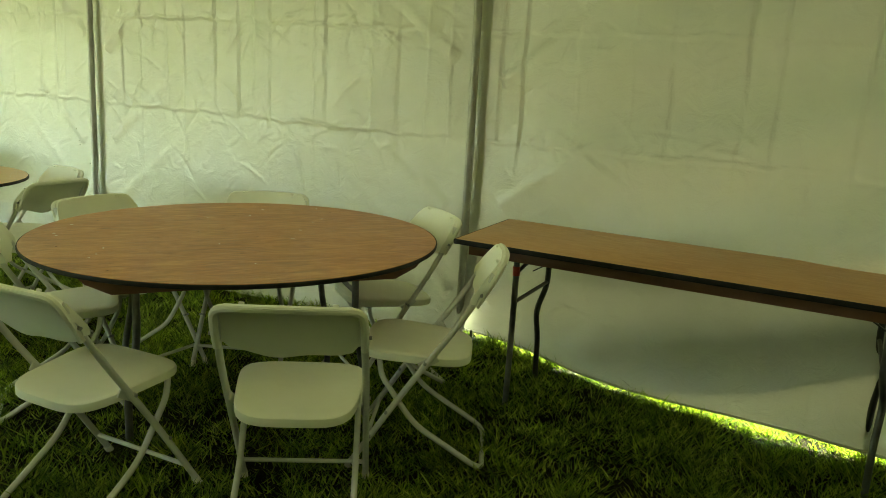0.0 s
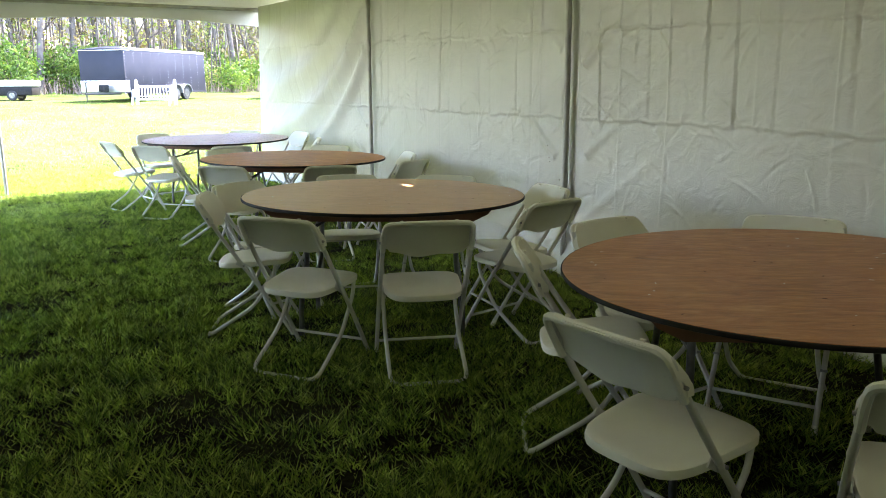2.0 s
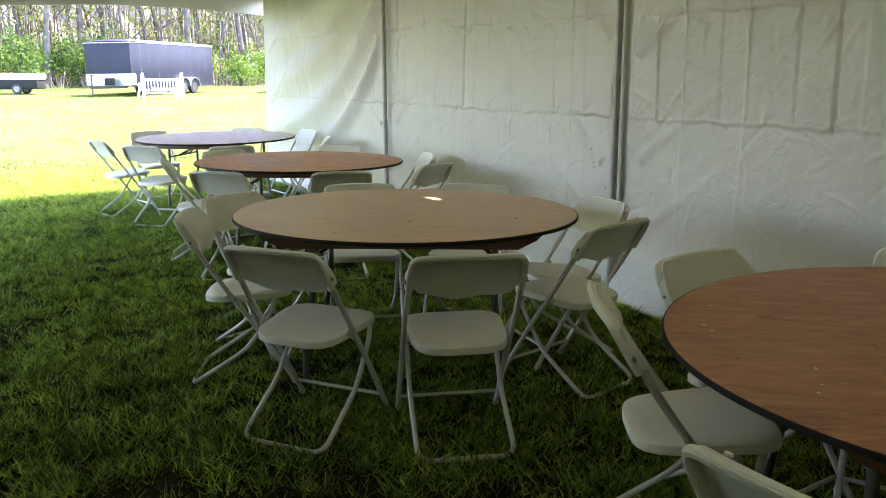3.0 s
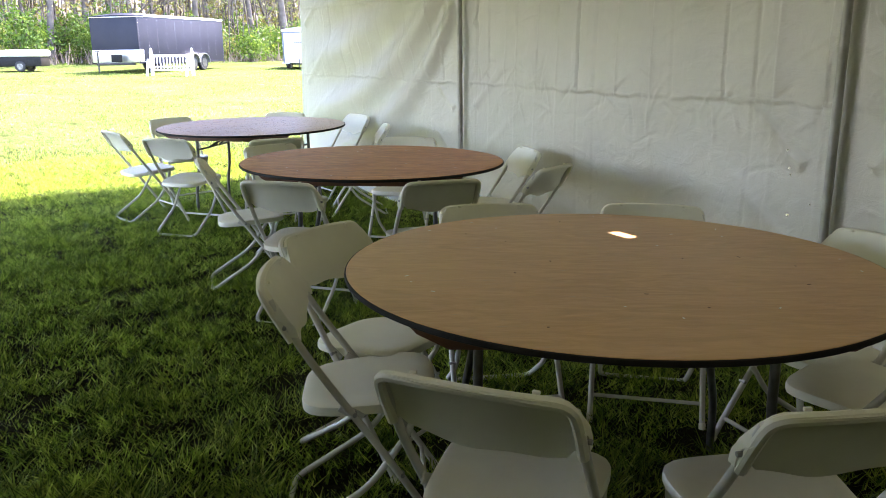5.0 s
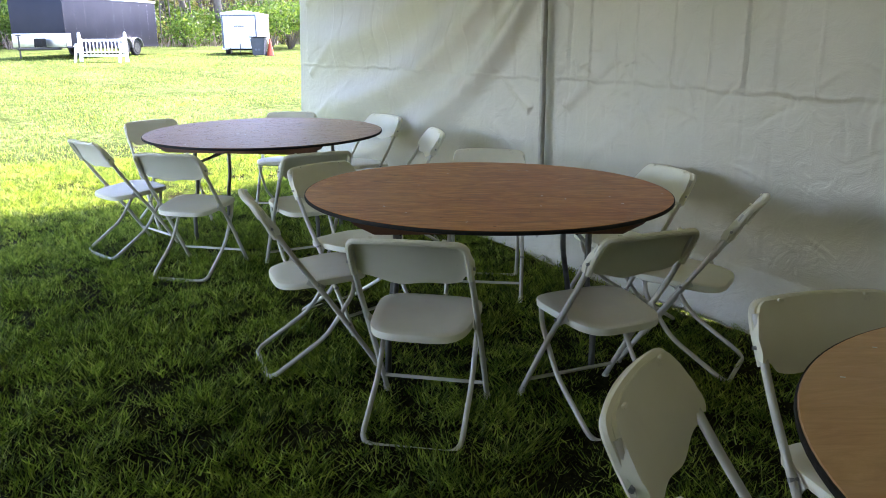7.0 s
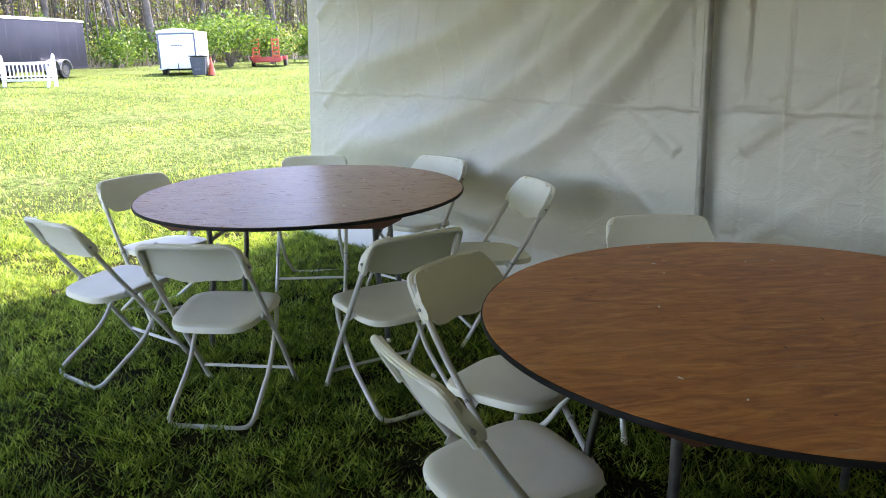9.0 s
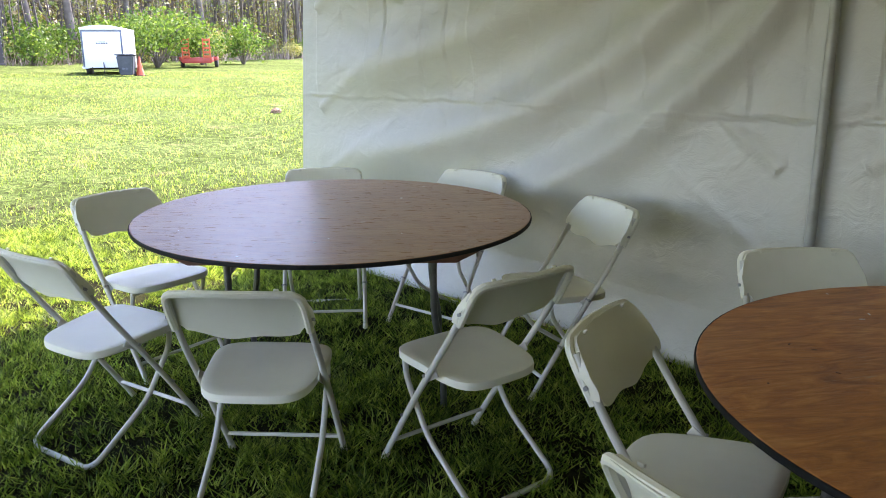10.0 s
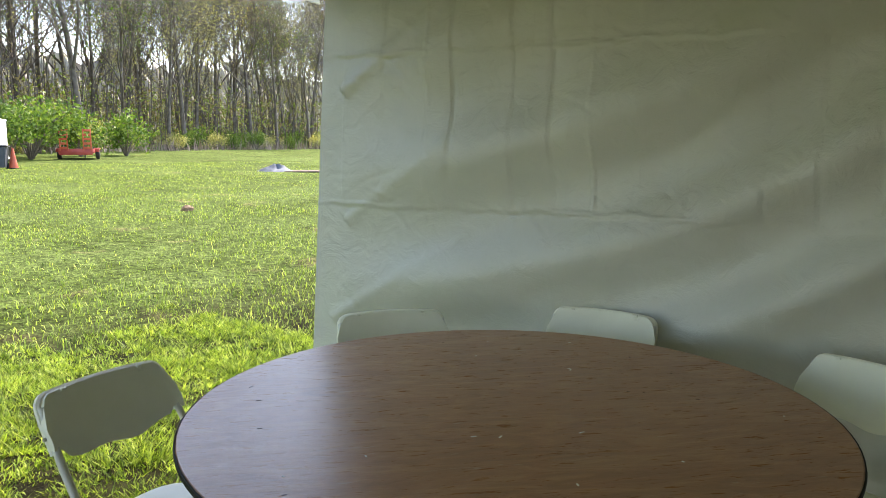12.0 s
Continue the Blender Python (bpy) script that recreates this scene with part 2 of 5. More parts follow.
BIN_GREY = surface("dark_blue_grey_bin_plastic", (0.035, 0.042, 0.055), (0.055, 0.062, 0.078), 0.5, 0, 4, 80, 0.1)
TARP = surface("grey_blue_tarpaulin", (0.06, 0.068, 0.09), (0.17, 0.185, 0.215), 0.7, 0, 2, 30, 0.3, spec=0.15)
LUMBER = surface("weathered_lumber", (0.09, 0.065, 0.05), (0.17, 0.12, 0.095), 0.8, 0, 3, 40, 0.4)
STUMP = surface("brown_dry_leaf", (0.12, 0.07, 0.04), (0.24, 0.15, 0.09), 0.85, 0, 8, 60, 0.5)
STRAW = surface("dry_brush_twigs", (0.22, 0.17, 0.13), (0.38, 0.29, 0.23), 0.9, 0, 3, 40, 0.5)
RED_GLOSS = surface("red_gloss_plastic", (0.40, 0.03, 0.03), (0.5, 0.05, 0.05), 0.3, 0, 5, 60, 0.05)

# ---- building helpers ----


def finish(name, bm, mat, parent=None, label="", smooth=True):
    me = bpy.data.meshes.new(name)
    if smooth:
        for f in bm.faces:
            f.smooth = True
    bm.to_mesh(me)
    bm.free()
    me.materials.append(mat)
    if smooth and len(me.polygons):
        me.set_sharp_from_angle(angle=radians(38))
    ob = new(name, me)
    if parent is not None:
        ob.parent = parent
    if label:
        ob["label"] = label
    return ob


def part(name, bm, mat, parent, label=""):
    return finish(name, bm, mat, parent, label)


def sheet(name, verts, faces, mat, parent=None, smooth=True):
    """A mesh straight from arrays, for large sheets and for masses of blades and leaves."""
    me = bpy.data.meshes.new(name)
    verts = np.asarray(verts, dtype=np.float32)
    faces = np.asarray(faces, dtype=np.int32)
    n, k = faces.shape
    me.vertices.add(len(verts))
    me.vertices.foreach_set("co", verts.ravel())
    me.loops.add(n * k)
    me.loops.foreach_set("vertex_index", faces.ravel())
    me.polygons.add(n)
    me.polygons.foreach_set("loop_start", np.arange(0, n * k, k, dtype=np.int32))
    me.polygons.foreach_set("loop_total", np.full(n, k, dtype=np.int32))
    me.polygons.foreach_set("use_smooth", np.full(n, smooth))
    me.update(calc_edges=True)
    me.materials.append(mat)
    ob = new(name, me)
    if parent is not None:
        ob.parent = parent
    return ob


def box(bm, size, at=(0, 0, 0), turn=None, bevel=0.0):
    """A block, its edges rounded, added to bm."""
    m = Matrix.Translation(at) @ (turn.to_4x4() if turn else Matrix()) @ Matrix.Diagonal((*size, 1))
    got = bmesh.ops.create_cube(bm, size=1, matrix=m)
    if bevel:
        edges = list({e for v in got["verts"] for e in v.link_edges})
        bmesh.ops.bevel(bm, geom=edges, offset=bevel, segments=2, affect="EDGES", profile=0.5)
    return bm


def soften(points, radius, steps=4):
    """A polyline whose inner corners are rounded."""
    pts = [Vector(p) for p in points]
    out = [pts[0]]
    for a, b, c in zip(pts, pts[1:], pts[2:]):
        u, v = a - b, c - b
        r = min(radius, u.length * 0.48, v.length * 0.48)
        p, q = b + u.normalized() * r, b + v.normalized() * r
        for i in range(steps + 1):
            k = i / steps
            out.append(p * (1 - k) ** 2 + b * 2 * k * (1 - k) + q * k * k)
    return out + [pts[-1]]


def tube(bm, points, radius, sides=8, caps=True, taper=None):
    pts = [Vector(p) for p in points]
    rings, up = [], None
    for i, p in enumerate(pts):
        d = (pts[min(i + 1, len(pts) - 1)] - pts[max(i - 1, 0)]).normalized()
        if up is None:
            up = d.orthogonal().normalized()
        up = (up - d * up.dot(d)).normalized()
        side = d.cross(up)
        r = radius if taper is None else taper[i]
        rings.append([bm.verts.new(p + r * (math.cos(a) * up + math.sin(a) * side)) for a in (2 * math.pi * j / sides for j in range(sides))])
    for r0, r1 in zip(rings, rings[1:]):
        for j in range(sides):
            bm.faces.new((r0[j], r0[(j + 1) % sides], r1[(j + 1) % sides], r1[j]))
    if caps:
        bm.faces.new(list(reversed(rings[0])))
        bm.faces.new(rings[-1])
    return bm


def disc(bm, radius, z0, z1, sides=64, at=(0, 0), bevel=0.004):
    """A round slab with eased edges."""
    prof = [(0, z0), (radius - bevel, z0), (radius, z0 + bevel), (radius, z1 - bevel), (radius - bevel, z1), (0, z1)]
    rings = []
    for r, z in prof:
        if r == 0:
            rings.append([bm.verts.new((at[0], at[1], z))])
        else:
            rings.append([bm.verts.new((at[0] + r * math.cos(2 * math.pi * j / sides), at[1] + r * math.sin(2 * math.pi * j / sides), z)) for j in range(sides)])
    for a, b in zip(rings, rings[1:]):
        for j in range(sides):
            k = (j + 1) % sides
            if len(a) == 1:
                bm.faces.new((a[0], b[k], b[j]))
            elif len(b) == 1:
                bm.faces.new((a[j], a[k], b[0]))
            else:
                bm.faces.new((a[j], a[k], b[k], b[j]))
    return bm


def ring(bm, radius, z0, z1, thick, sides=64, taper=0.0):
    """A hoop with a rectangular, slightly rounded section."""
    m = (z0 + z1) / 2
    prof = [(radius, z0), (radius + thick * 0.7, z0 + 0.002), (radius + thick, m), (radius + thick * 0.7, z1 - 0.002), (radius, z1)]
    rings = [[bm.verts.new((r * math.cos(2 * math.pi * j / sides), r * math.sin(2 * math.pi * j / sides), z)) for j in range(sides)] for r, z in prof]
    for a, b in zip(rings, rings[1:] + rings[:1]):
        for j in range(sides):
            bm.faces.new((a[j], a[(j + 1) % sides], b[(j + 1) % sides], b[j]))
    return bm


def thing(name, m, label, category, group="", kind=""):
    ob = new(name)
    ob.empty_display_size = 0.1
    ob.matrix_basis = m
    return tagged(ob, label, category, group, kind)


# ---- the lie of the land ----


def land(x, y):
    """Height of the lawn: it falls towards the tent wall and towards the open end, then runs out nearly level."""
    x, y = np.asarray(x, dtype=float), np.asarray(y, dtype=float)
    s = 1.2 * np.logaddexp(0, (np.minimum(x, 6) + 12.3) / 1.2)
    inside = 0.5 * (np.tanh((x + 9.0) / 1.6) - np.tanh((x + 3.4) / 1.0))
    u, v = (np.clip(x, -13.5, 2) + 6) / 6, (np.clip(y, -4, 5) - 1.5) / 2
    level = 0.0301 * np.clip(x, -100, 6) + -0.0644 * np.clip(y, -20, 60)
    far = 1.5 * np.logaddexp(0, (-14.0 - np.maximum(x, -120)) / 1.5)
    rolls = 0.0082 + 0.0045 * u + -0.0032 * v + -0.0080 * u * u + 0.0023 * u * v + -0.0364 * u ** 3
    return -0.384 + 0.034 * s - 0.05 * np.clip(y, -20, 60) - 0.028 * inside * (np.clip(y, -4, 5) - 1.0) + rolls - 0.00324 * far - 0.0211 * np.clip(y, -20, 60) * np.minimum(far / 15, 1) - level


def gz(x, y):
    return float(land(x, y))


def standing(x, y, turn, sink=0.0):
    """A pose on the lawn, tilted with it, turned about its own upright by so many degrees."""
    e = 0.3
    n = Vector((gz(x - e, y) - gz(x + e, y), gz(x, y - e) - gz(x, y + e), 2 * e)).normalized()
    tilt = Vector((0, 0, 1)).rotation_difference(n).to_matrix().to_4x4()
    return Matrix.Translation((x, y, gz(x, y) - sink)) @ tilt @ pose(0, 0, 0, 0, 0, turn)


WALL_Y = 3.598
POLE_X = [1.5, -2.085, -5.363, -8.822, -12.45]
END_X = -12.45
WALL_END = -12.167
EAVE = 2.50
SLOPE_X, SLOPE_Y = 0.0301, -0.0644
FAR_Y = -3.75

# ---- ground ----


def axis(near0, near1, step, far):
    mid = list(np.arange(near0, near1 + 1e-6, step))
    lo, hi, d = [], [], step
    a, b = near0, near1
    while a > -far or b < far:
        d *= 1.22
        a, b = a - d, b + d
        lo.append(a), hi.append(b)
    return np.array(lo[::-1] + mid + hi)


def build_ground():
    xs, ys = axis(-16, 2, 0.12, 900), axis(-4, 5, 0.12, 900)
    X, Y = np.meshgrid(xs, ys, indexing="ij")
    Z = land(X, Y)
    Z += 0.008 * np.sin(17 * X + 2 * np.sin(9 * Y)) * np.sin(15 * Y + np.sin(11 * X)) * ((X > -16) & (X < 2) & (Y > -4) & (Y < 5))
    Z += 0.010 * np.sin(3.1 * X + 1.3 * np.sin(1.7 * Y)) * np.sin(2.7 * Y + np.sin(2.3 * X))
    nx, ny = X.shape
    i = np.arange(nx * ny).reshape(nx, ny)
    f = np.stack([i[:-1, :-1], i[1:, :-1], i[1:, 1:], i[:-1, 1:]], -1).reshape(-1, 4)
    return tagged(sheet("ground", np.stack([X, Y, Z], -1).reshape(-1, 3), f, TURF), "green lawn with worn soil patches and shade painted dark under the tent, running down to the woods", "lawn", kind="structure")


build_ground()

# ---- tent ----


def crease(u, at, width):
    return np.exp(-np.abs((u - at) / width) ** 1.3)


def wall_relief(X, Z, seed, x0, x1, billow, swags, folds):
    """How far the hanging cloth stands off its plane: fold lines from packing, wrinkles and slack billows."""
    rng = np.random.RandomState(seed)
    W = x1 - x0
    u = (X - x0) / W
    D = np.zeros_like(X)
    fall = 0.675 + 0.0244 * (X + 10.8)
    low = fall + 0.006 * np.sin(2.3 * X + seed)
    for k in range(15):
        at = x0 + W * (k + 0.5 + rng.uniform(-0.35, 0.35)) / 15
        lean, strong = rng.uniform(-0.02, 0.02), rng.uniform(0.4, 1.0)
        line = at + lean * Z + 0.003 * np.sin(4 * Z + k)
        upper = 1 / (1 + np.exp(-(Z - low) / 0.02)) * (0.45 + 0.55 * np.clip(np.sin(3.0 * Z + rng.uniform(0, 6)) + 0.6, 0, 1)) + 0.25 * (rng.rand() < 0.4)
        side = rng.choice([-1, 1])
        D += side * strong * 0.016 * folds * upper * crease(X, line, 0.006)
        D += folds * rng.uniform(-0.007, 0.007) * upper * np.sin((X - at) * 11) * np.exp(-((X - at) / 0.16) ** 2)
        D += side * folds * 0.008 * upper * np.clip(1 - np.abs(X - line) / 0.10, 0, 1) * (X > line)
    for at, amp in ((fall, 1.0), (1.40 + 0.3 * (fall - 0.7), 0.8)):
        wob = at + 0.006 * np.sin(2.3 * X + seed) + 0.005 * np.sin(13 * X) + 0.004 * np.sin(29 * X + seed)
        D += 0.013 * amp * crease(Z, wob, 0.006) * np.clip(0.55 + 0.6 * np.sin(4.3 * X + 1.7 * seed), 0.12, 1)
        D -= 0.007 * amp * np.clip((wob - Z) / 0.012, 0, 1) * np.exp(-np.clip(wob - Z, 0, 9) / 0.07)
    for k in range(180):
        near = rng.rand() < 0.6
        cx, cz = rng.uniform(x0, x1), (rng.choice([0.72 + 0.0244 * (x0 + W / 2 + 9.0), 1.42]) + rng.normal(0, 0.055)) if near else rng.uniform(0.0, 2.1)
        a, L, w = rng.uniform(-1.5, 1.5), rng.uniform(0.03, 0.15), rng.uniform(0.006, 0.011)
        s, q = (X - cx) * math.cos(a) + (Z - cz) * math.sin(a), -(X - cx) * math.sin(a) + (Z - cz) * math.cos(a)
        D += folds * rng.choice([-1, 1]) * rng.uniform(0.003, 0.0085) * np.exp(-(s / L) ** 2) * np.exp(-np.abs((q + 0.8 * s * s) / w) ** 1.4)
    for dx, dz, sx in ((0.03, 0.02, 1), (0.97, 0.02, -1), (0.05, 0.55, 1), (0.95, 0.5, -1), (0.04, 1.2, 1), (0.96, 1.3, -1)):
        s = (X - (x0 + dx * W)) * sx * 0.80 + (Z - dz) * 0.60
        q = -(X - (x0 + dx * W)) * sx * 0.60 + (Z - dz) * 0.80
        D += rng.uniform(0.014, 0.024) * np.exp(-(q / 0.035) ** 2) * np.exp(-np.clip(s, 0, 9) / 0.45) * (s > 0)
    slack = np.sin(np.pi * np.clip(u, 0, 1)) ** 0.7
    D += billow * slack * 0.5 * np.sin(2.0 * X - 2.3 * Z + 0.7 * seed) * np.clip(1.7 - 0.5 * Z, 0, 1.5)
    if swags:
        run = np.clip(x1 - X, 0, 9)
        q = Z - 1.55 * np.exp(-run / 1.15) + 0.10 * run
        edge = np.clip(run / 0.25, 0, 1) * np.clip((X - x0) / 0.7, 0, 1)
        for at, amp, w in ((-0.05, 0.9, 0.13), (0.42, 1.0, 0.15), (0.98, 0.8, 0.17), (1.5, 0.4, 0.15)):
            D += swags * amp * edge * np.exp(-((q - at) / w) ** 2)
    D += 0.02 * slack * np.sin(1.1 * Z + seed)
    return D


def wall_panel(name, x0, x1, seed, billow, gap, holes=(), end_pull=0.0, swags=0.0, flare=0.0, folds=1.0, y=WALL_Y, sign=1, label="", inset=0.0, kick=0.13):
    step = 0.010
    nx, nz = int(abs(x1 - x0) / step), int(2.5 / step)
    U, V = np.meshgrid(np.linspace(0, 1, nx + 1), np.linspace(0, 1, nz + 1), indexing="ij")
    lap = 0.06 * np.sign(x1 - x0)
    X = (x1 + lap) + (x0 - x1 - (lap if end_pull else 2 * lap)) * U
    base = land(X, np.full_like(X, y)) + gap * (0.55 + 0.45 * np.sin(2.9 * X + seed) * np.sin(1.3 * X + 2))
    Z = base + (EAVE + 0.06 - base) * V
    R = wall_relief(X, Z + SLOPE_X * X + SLOPE_Y * y, seed, min(x0, x1), max(x0, x1), billow, swags, folds)
    R = R * np.clip(np.minimum(U, 1 - U) * abs(x1 - x0) / 0.16, 0.25, 1) + 0.004 * (seed % 3)
    R = R + flare * (1 - V) ** 3 * (1 - U) + inset * U ** 2
    R = R + kick * np.clip(1 - (Z - base) / (0.27 + 0.03 * np.sin(1.7 * X + seed)), 0, 1)
    foot = np.exp(-((1 - (1 - V)) / 0.16) ** 2)
    R = R + 0.05 * foot * np.sin(2.1 * X + seed) * (gap > 0.02)
    P = np.stack([X - end_pull * (1 - V) * np.clip(1 - (X - x0) / 1.2, 0, 1) ** 2 * np.sign(x1 - x0), y - sign * R, Z], -1).reshape(-1, 3)
    i = np.arange((nx + 1) * (nz + 1)).reshape(nx + 1, nz + 1)
    f = np.stack([i[:-1, :-1], i[1:, :-1], i[1:, 1:], i[:-1, 1:]], -1).reshape(-1, 4)
    keep = np.ones(len(f), bool)
    c = P[f].mean(1)
    for hx, hz in holes:
        keep[np.argmin((c[:, 0] - hx) ** 2 + (c[:, 2] + SLOPE_X * c[:, 0] + SLOPE_Y * y - hz) ** 2)] = False
    ob = sheet(name, P, f[keep], WALL_CLOTH)
    bm = bmesh.new()
    row = [Vector(P[i[k, 0]]) for k in range(0, nx + 1, 4)]
    tube(bm, [p + Vector((0, 0, 0.006)) for p in row], 0.007, 5)
    part("hem", bm, WALL_CLOTH, ob)
    return tagged(ob, label or "creased white translucent vinyl tent side wall, hanging", "tent wall", kind="structure")


HOLES = [(-5.627, 0.577), (-5.619, 0.487), (-5.605, 0.452), (-5.611, 0.252), (-5.599, 0.252), (-5.489, 0.322)]
wall_panel("wall_north_1", POLE_X[1], POLE_X[0], 3, 0.06, 0.038, swags=0.09, flare=0.32, folds=0.95, kick=0.0, label="slack white vinyl tent wall with daylight under its hem")
wall_panel("wall_north_2", POLE_X[2], POLE_X[1], 5, 0.022, 0.012)
wall_panel("wall_north_3", POLE_X[3], POLE_X[2], 8, 0.022, 0.010, HOLES)
wall_panel("wall_north_4", WALL_END, POLE_X[3], 13, 0.03, 0.02, end_pull=0.20, inset=0.23, swags=0.075, folds=0.5, label="billowing white vinyl tent wall beside the open end")


def plain_wall(name, corners, label):
    bm = bmesh.new()
    a, b = (Vector(c) for c in corners)
    n, k = 40, 12
    g = []
    for i in range(n + 1):
        p = a.lerp(b, i / n)
        side = Vector((b.y - a.y, a.x - b.x)).normalized()
        col = []
        for j in range(k + 1):
            w = 0.03 * math.sin(i * 0.9) * math.sin(j * 0.35 + 0.4)
            z = gz(p.x, p.y) - 0.01 + (EAVE + 0.07 - gz(p.x, p.y)) * j / k
            col.append(bm.verts.new((p.x + side.x * w, p.y + side.y * w, z)))
        g.append(col)
    for i in range(n):
        for j in range(k):
            bm.faces.new((g[i][j], g[i + 1][j], g[i + 1][j + 1], g[i][j + 1]))
    return tagged(finish(name, bm, WALL_CLOTH), label, "tent wall", kind="structure")


plain_wall("wall_east", [(POLE_X[0], WALL_Y), (POLE_X[0], FAR_Y)], "white vinyl tent end wall, closed")
# Out of view; it stops at x -7.5 to set how much skylight enters.
plain_wall("wall_south", [(POLE_X[0], FAR_Y), (-7.5, FAR_Y)], "unseen white vinyl side wall, added to hold back light from the south")


def tent_pole(x, y, top, label):
    """A square-shouldered aluminium upright with a foot plate and a collar."""
    t = thing("tent_pole", Matrix.Translation((x, y, gz(x, y))), label, "tent pole", "tent poles")
    h = top - gz(x, y)
    bm = bmesh.new()
    tube(bm, [(0, 0, 0.01), (0, 0, h * 0.5), (0, 0, h)], 0.022, 14)
    part("shaft", bm, ALU, t)
    bm = bmesh.new()
    tube(bm, [(0, 0, h - 0.28), (0, 0, h - 0.27), (0, 0, h - 0.02), (0, 0, h - 0.01)], 0.028, 14, taper=[0.024, 0.028, 0.028, 0.024])
    part("collar", bm, ALU, t)
    bm = bmesh.new()
    box(bm, (0.15, 0.15, 0.012), (0, 0, 0.004), bevel=0.004)
    part("foot_plate", bm, ALU, t)
    for sx in (-1, 1):
        bm = bmesh.new()
        tube(bm, [(0.05 * sx, 0.05, 0), (0.05 * sx, 0.05, 0.05)], 0.008, 8)
        part("stake", bm, DARK_STEEL, t)
    return t


for px in POLE_X[1:4]:
    tent_pole(px, WALL_Y - 0.055, EAVE + 0.05, "grey aluminium tent pole standing against the white wall")
tent_pole(END_X + 0.06, WALL_Y + 0.09, EAVE + 0.05, "grey aluminium corner pole behind the tent wall")
tent_pole(END_X + 0.15, -0.06, EAVE + 0.05, "thin grey aluminium tent pole at the open tent end")
for px in POLE_X[:1] + POLE_X[2:]:
    tent_pole(px, FAR_Y + 0.13, EAVE + 0.05, "grey aluminium tent pole standing against the white wall")


def roof_sheet():
    """Hipped roof with a ridge, sagging a little between the rafters, with one small slit that lets the sun in."""
    ym, rise, hip = (WALL_Y + FAR_Y) / 2, 1.55, 3.4
    x0, x1 = END_X - 0.05, POLE_X[0] + 0.05
    slit = (-5.592, -5.490, 3.281, 3.313)
    xs = np.sort(np.append(np.linspace(x0, x1, 90), slit[:2]))
    ys = np.sort(np.append(np.linspace(FAR_Y - 0.05, WALL_Y + 0.05, 50), slit[2:]))
    X, Y = np.meshgrid(xs, ys, indexing="ij")
    half = (WALL_Y - FAR_Y) / 2 + 0.05
    k = np.minimum(np.minimum((half - np.abs(Y - ym)) / half, (X - x0) / hip), (x1 - X) / hip)
    Z = EAVE + 0.07 + rise * np.clip(k, 0, 1) - 0.05 * np.sin(np.pi * np.clip(k, 0, 1)) * (1 + 0.4 * np.sin(X * 1.8))
    n, m = X.shape
    i = np.arange(n * m).reshape(n, m)
    f = np.stack([i[:-1, :-1], i[1:, :-1], i[1:, 1:], i[:-1, 1:]], -1).reshape(-1, 4)
    P = np.stack([X, Y, Z], -1).reshape(-1, 3)
    c = P[f].mean(1)
    torn = (c[:, 0] > slit[0]) & (c[:, 0] < slit[1]) & (c[:, 1] > slit[2]) & (c[:, 1] < slit[3])
    return tagged(sheet("ceiling", P, f[~torn], ROOF_CLOTH), "white vinyl tent roof seen from below", "tent roof", kind="structure")


roof_sheet()


def valance(y0, y1):
    """The cloth strip over the open end; its lower edge arches between the poles."""
    n, k = 60, 8
    Y, V = np.meshgrid(np.linspace(y0, y1, n + 1), np.linspace(0, 1, k + 1), indexing="ij")
    t = (Y - y0) / (y1 - y0)
    low = EAVE - 0.20 + 0.08 * np.sin(np.pi * t)
    Z = low + (EAVE + 0.075 - low) * V
    X = END_X - 0.03 + 0.012 * np.sin(Y * 6) * (1 - V)
    i = np.arange((n + 1) * (k + 1)).reshape(n + 1, k + 1)
    f = np.stack([i[:-1, :-1], i[1:, :-1], i[1:, 1:], i[:-1, 1:]], -1).reshape(-1, 4)
    P = np.stack([X, Y, Z], -1).reshape(-1, 3)
    ob = tagged(sheet("trim", P, f, ROOF_CLOTH), "white vinyl valance arching over the open tent end", "valance", kind="structure")
    bm = bmesh.new()
    tube(bm, [Vector(P[i[q, 0]]) for q in range(n + 1)], 0.006, 6)
    part("hem", bm, ROOF_CLOTH, ob)


valance(-0.06, WALL_Y)
valance(FAR_Y, -0.06)


def eave_rail(a, b):
    t = thing("eave_rail", Matrix.Translation(a), "grey aluminium eave rail under the tent roof", "tent rail", "tent rails")
    d = Vector(b) - Vector(a)
    bm = bmesh.new()
    tube(bm, [(0, 0, 0), d * 0.5, d], 0.024, 10)
    part("shaft", bm, ALU, t)
    for f in (0.01, 0.97):
        bm = bmesh.new()
        tube(bm, [d * f, d * (f + 0.02)], 0.031, 10)
        part("coupling", bm, ALU, t)


eave_rail((END_X, WALL_Y - 0.08, EAVE + 0.035), (POLE_X[0], WALL_Y - 0.08, EAVE + 0.035))
eave_rail((END_X + 0.03, FAR_Y, EAVE + 0.035), (END_X + 0.03, WALL_Y, EAVE + 0.035))

# ---- folding chairs ----


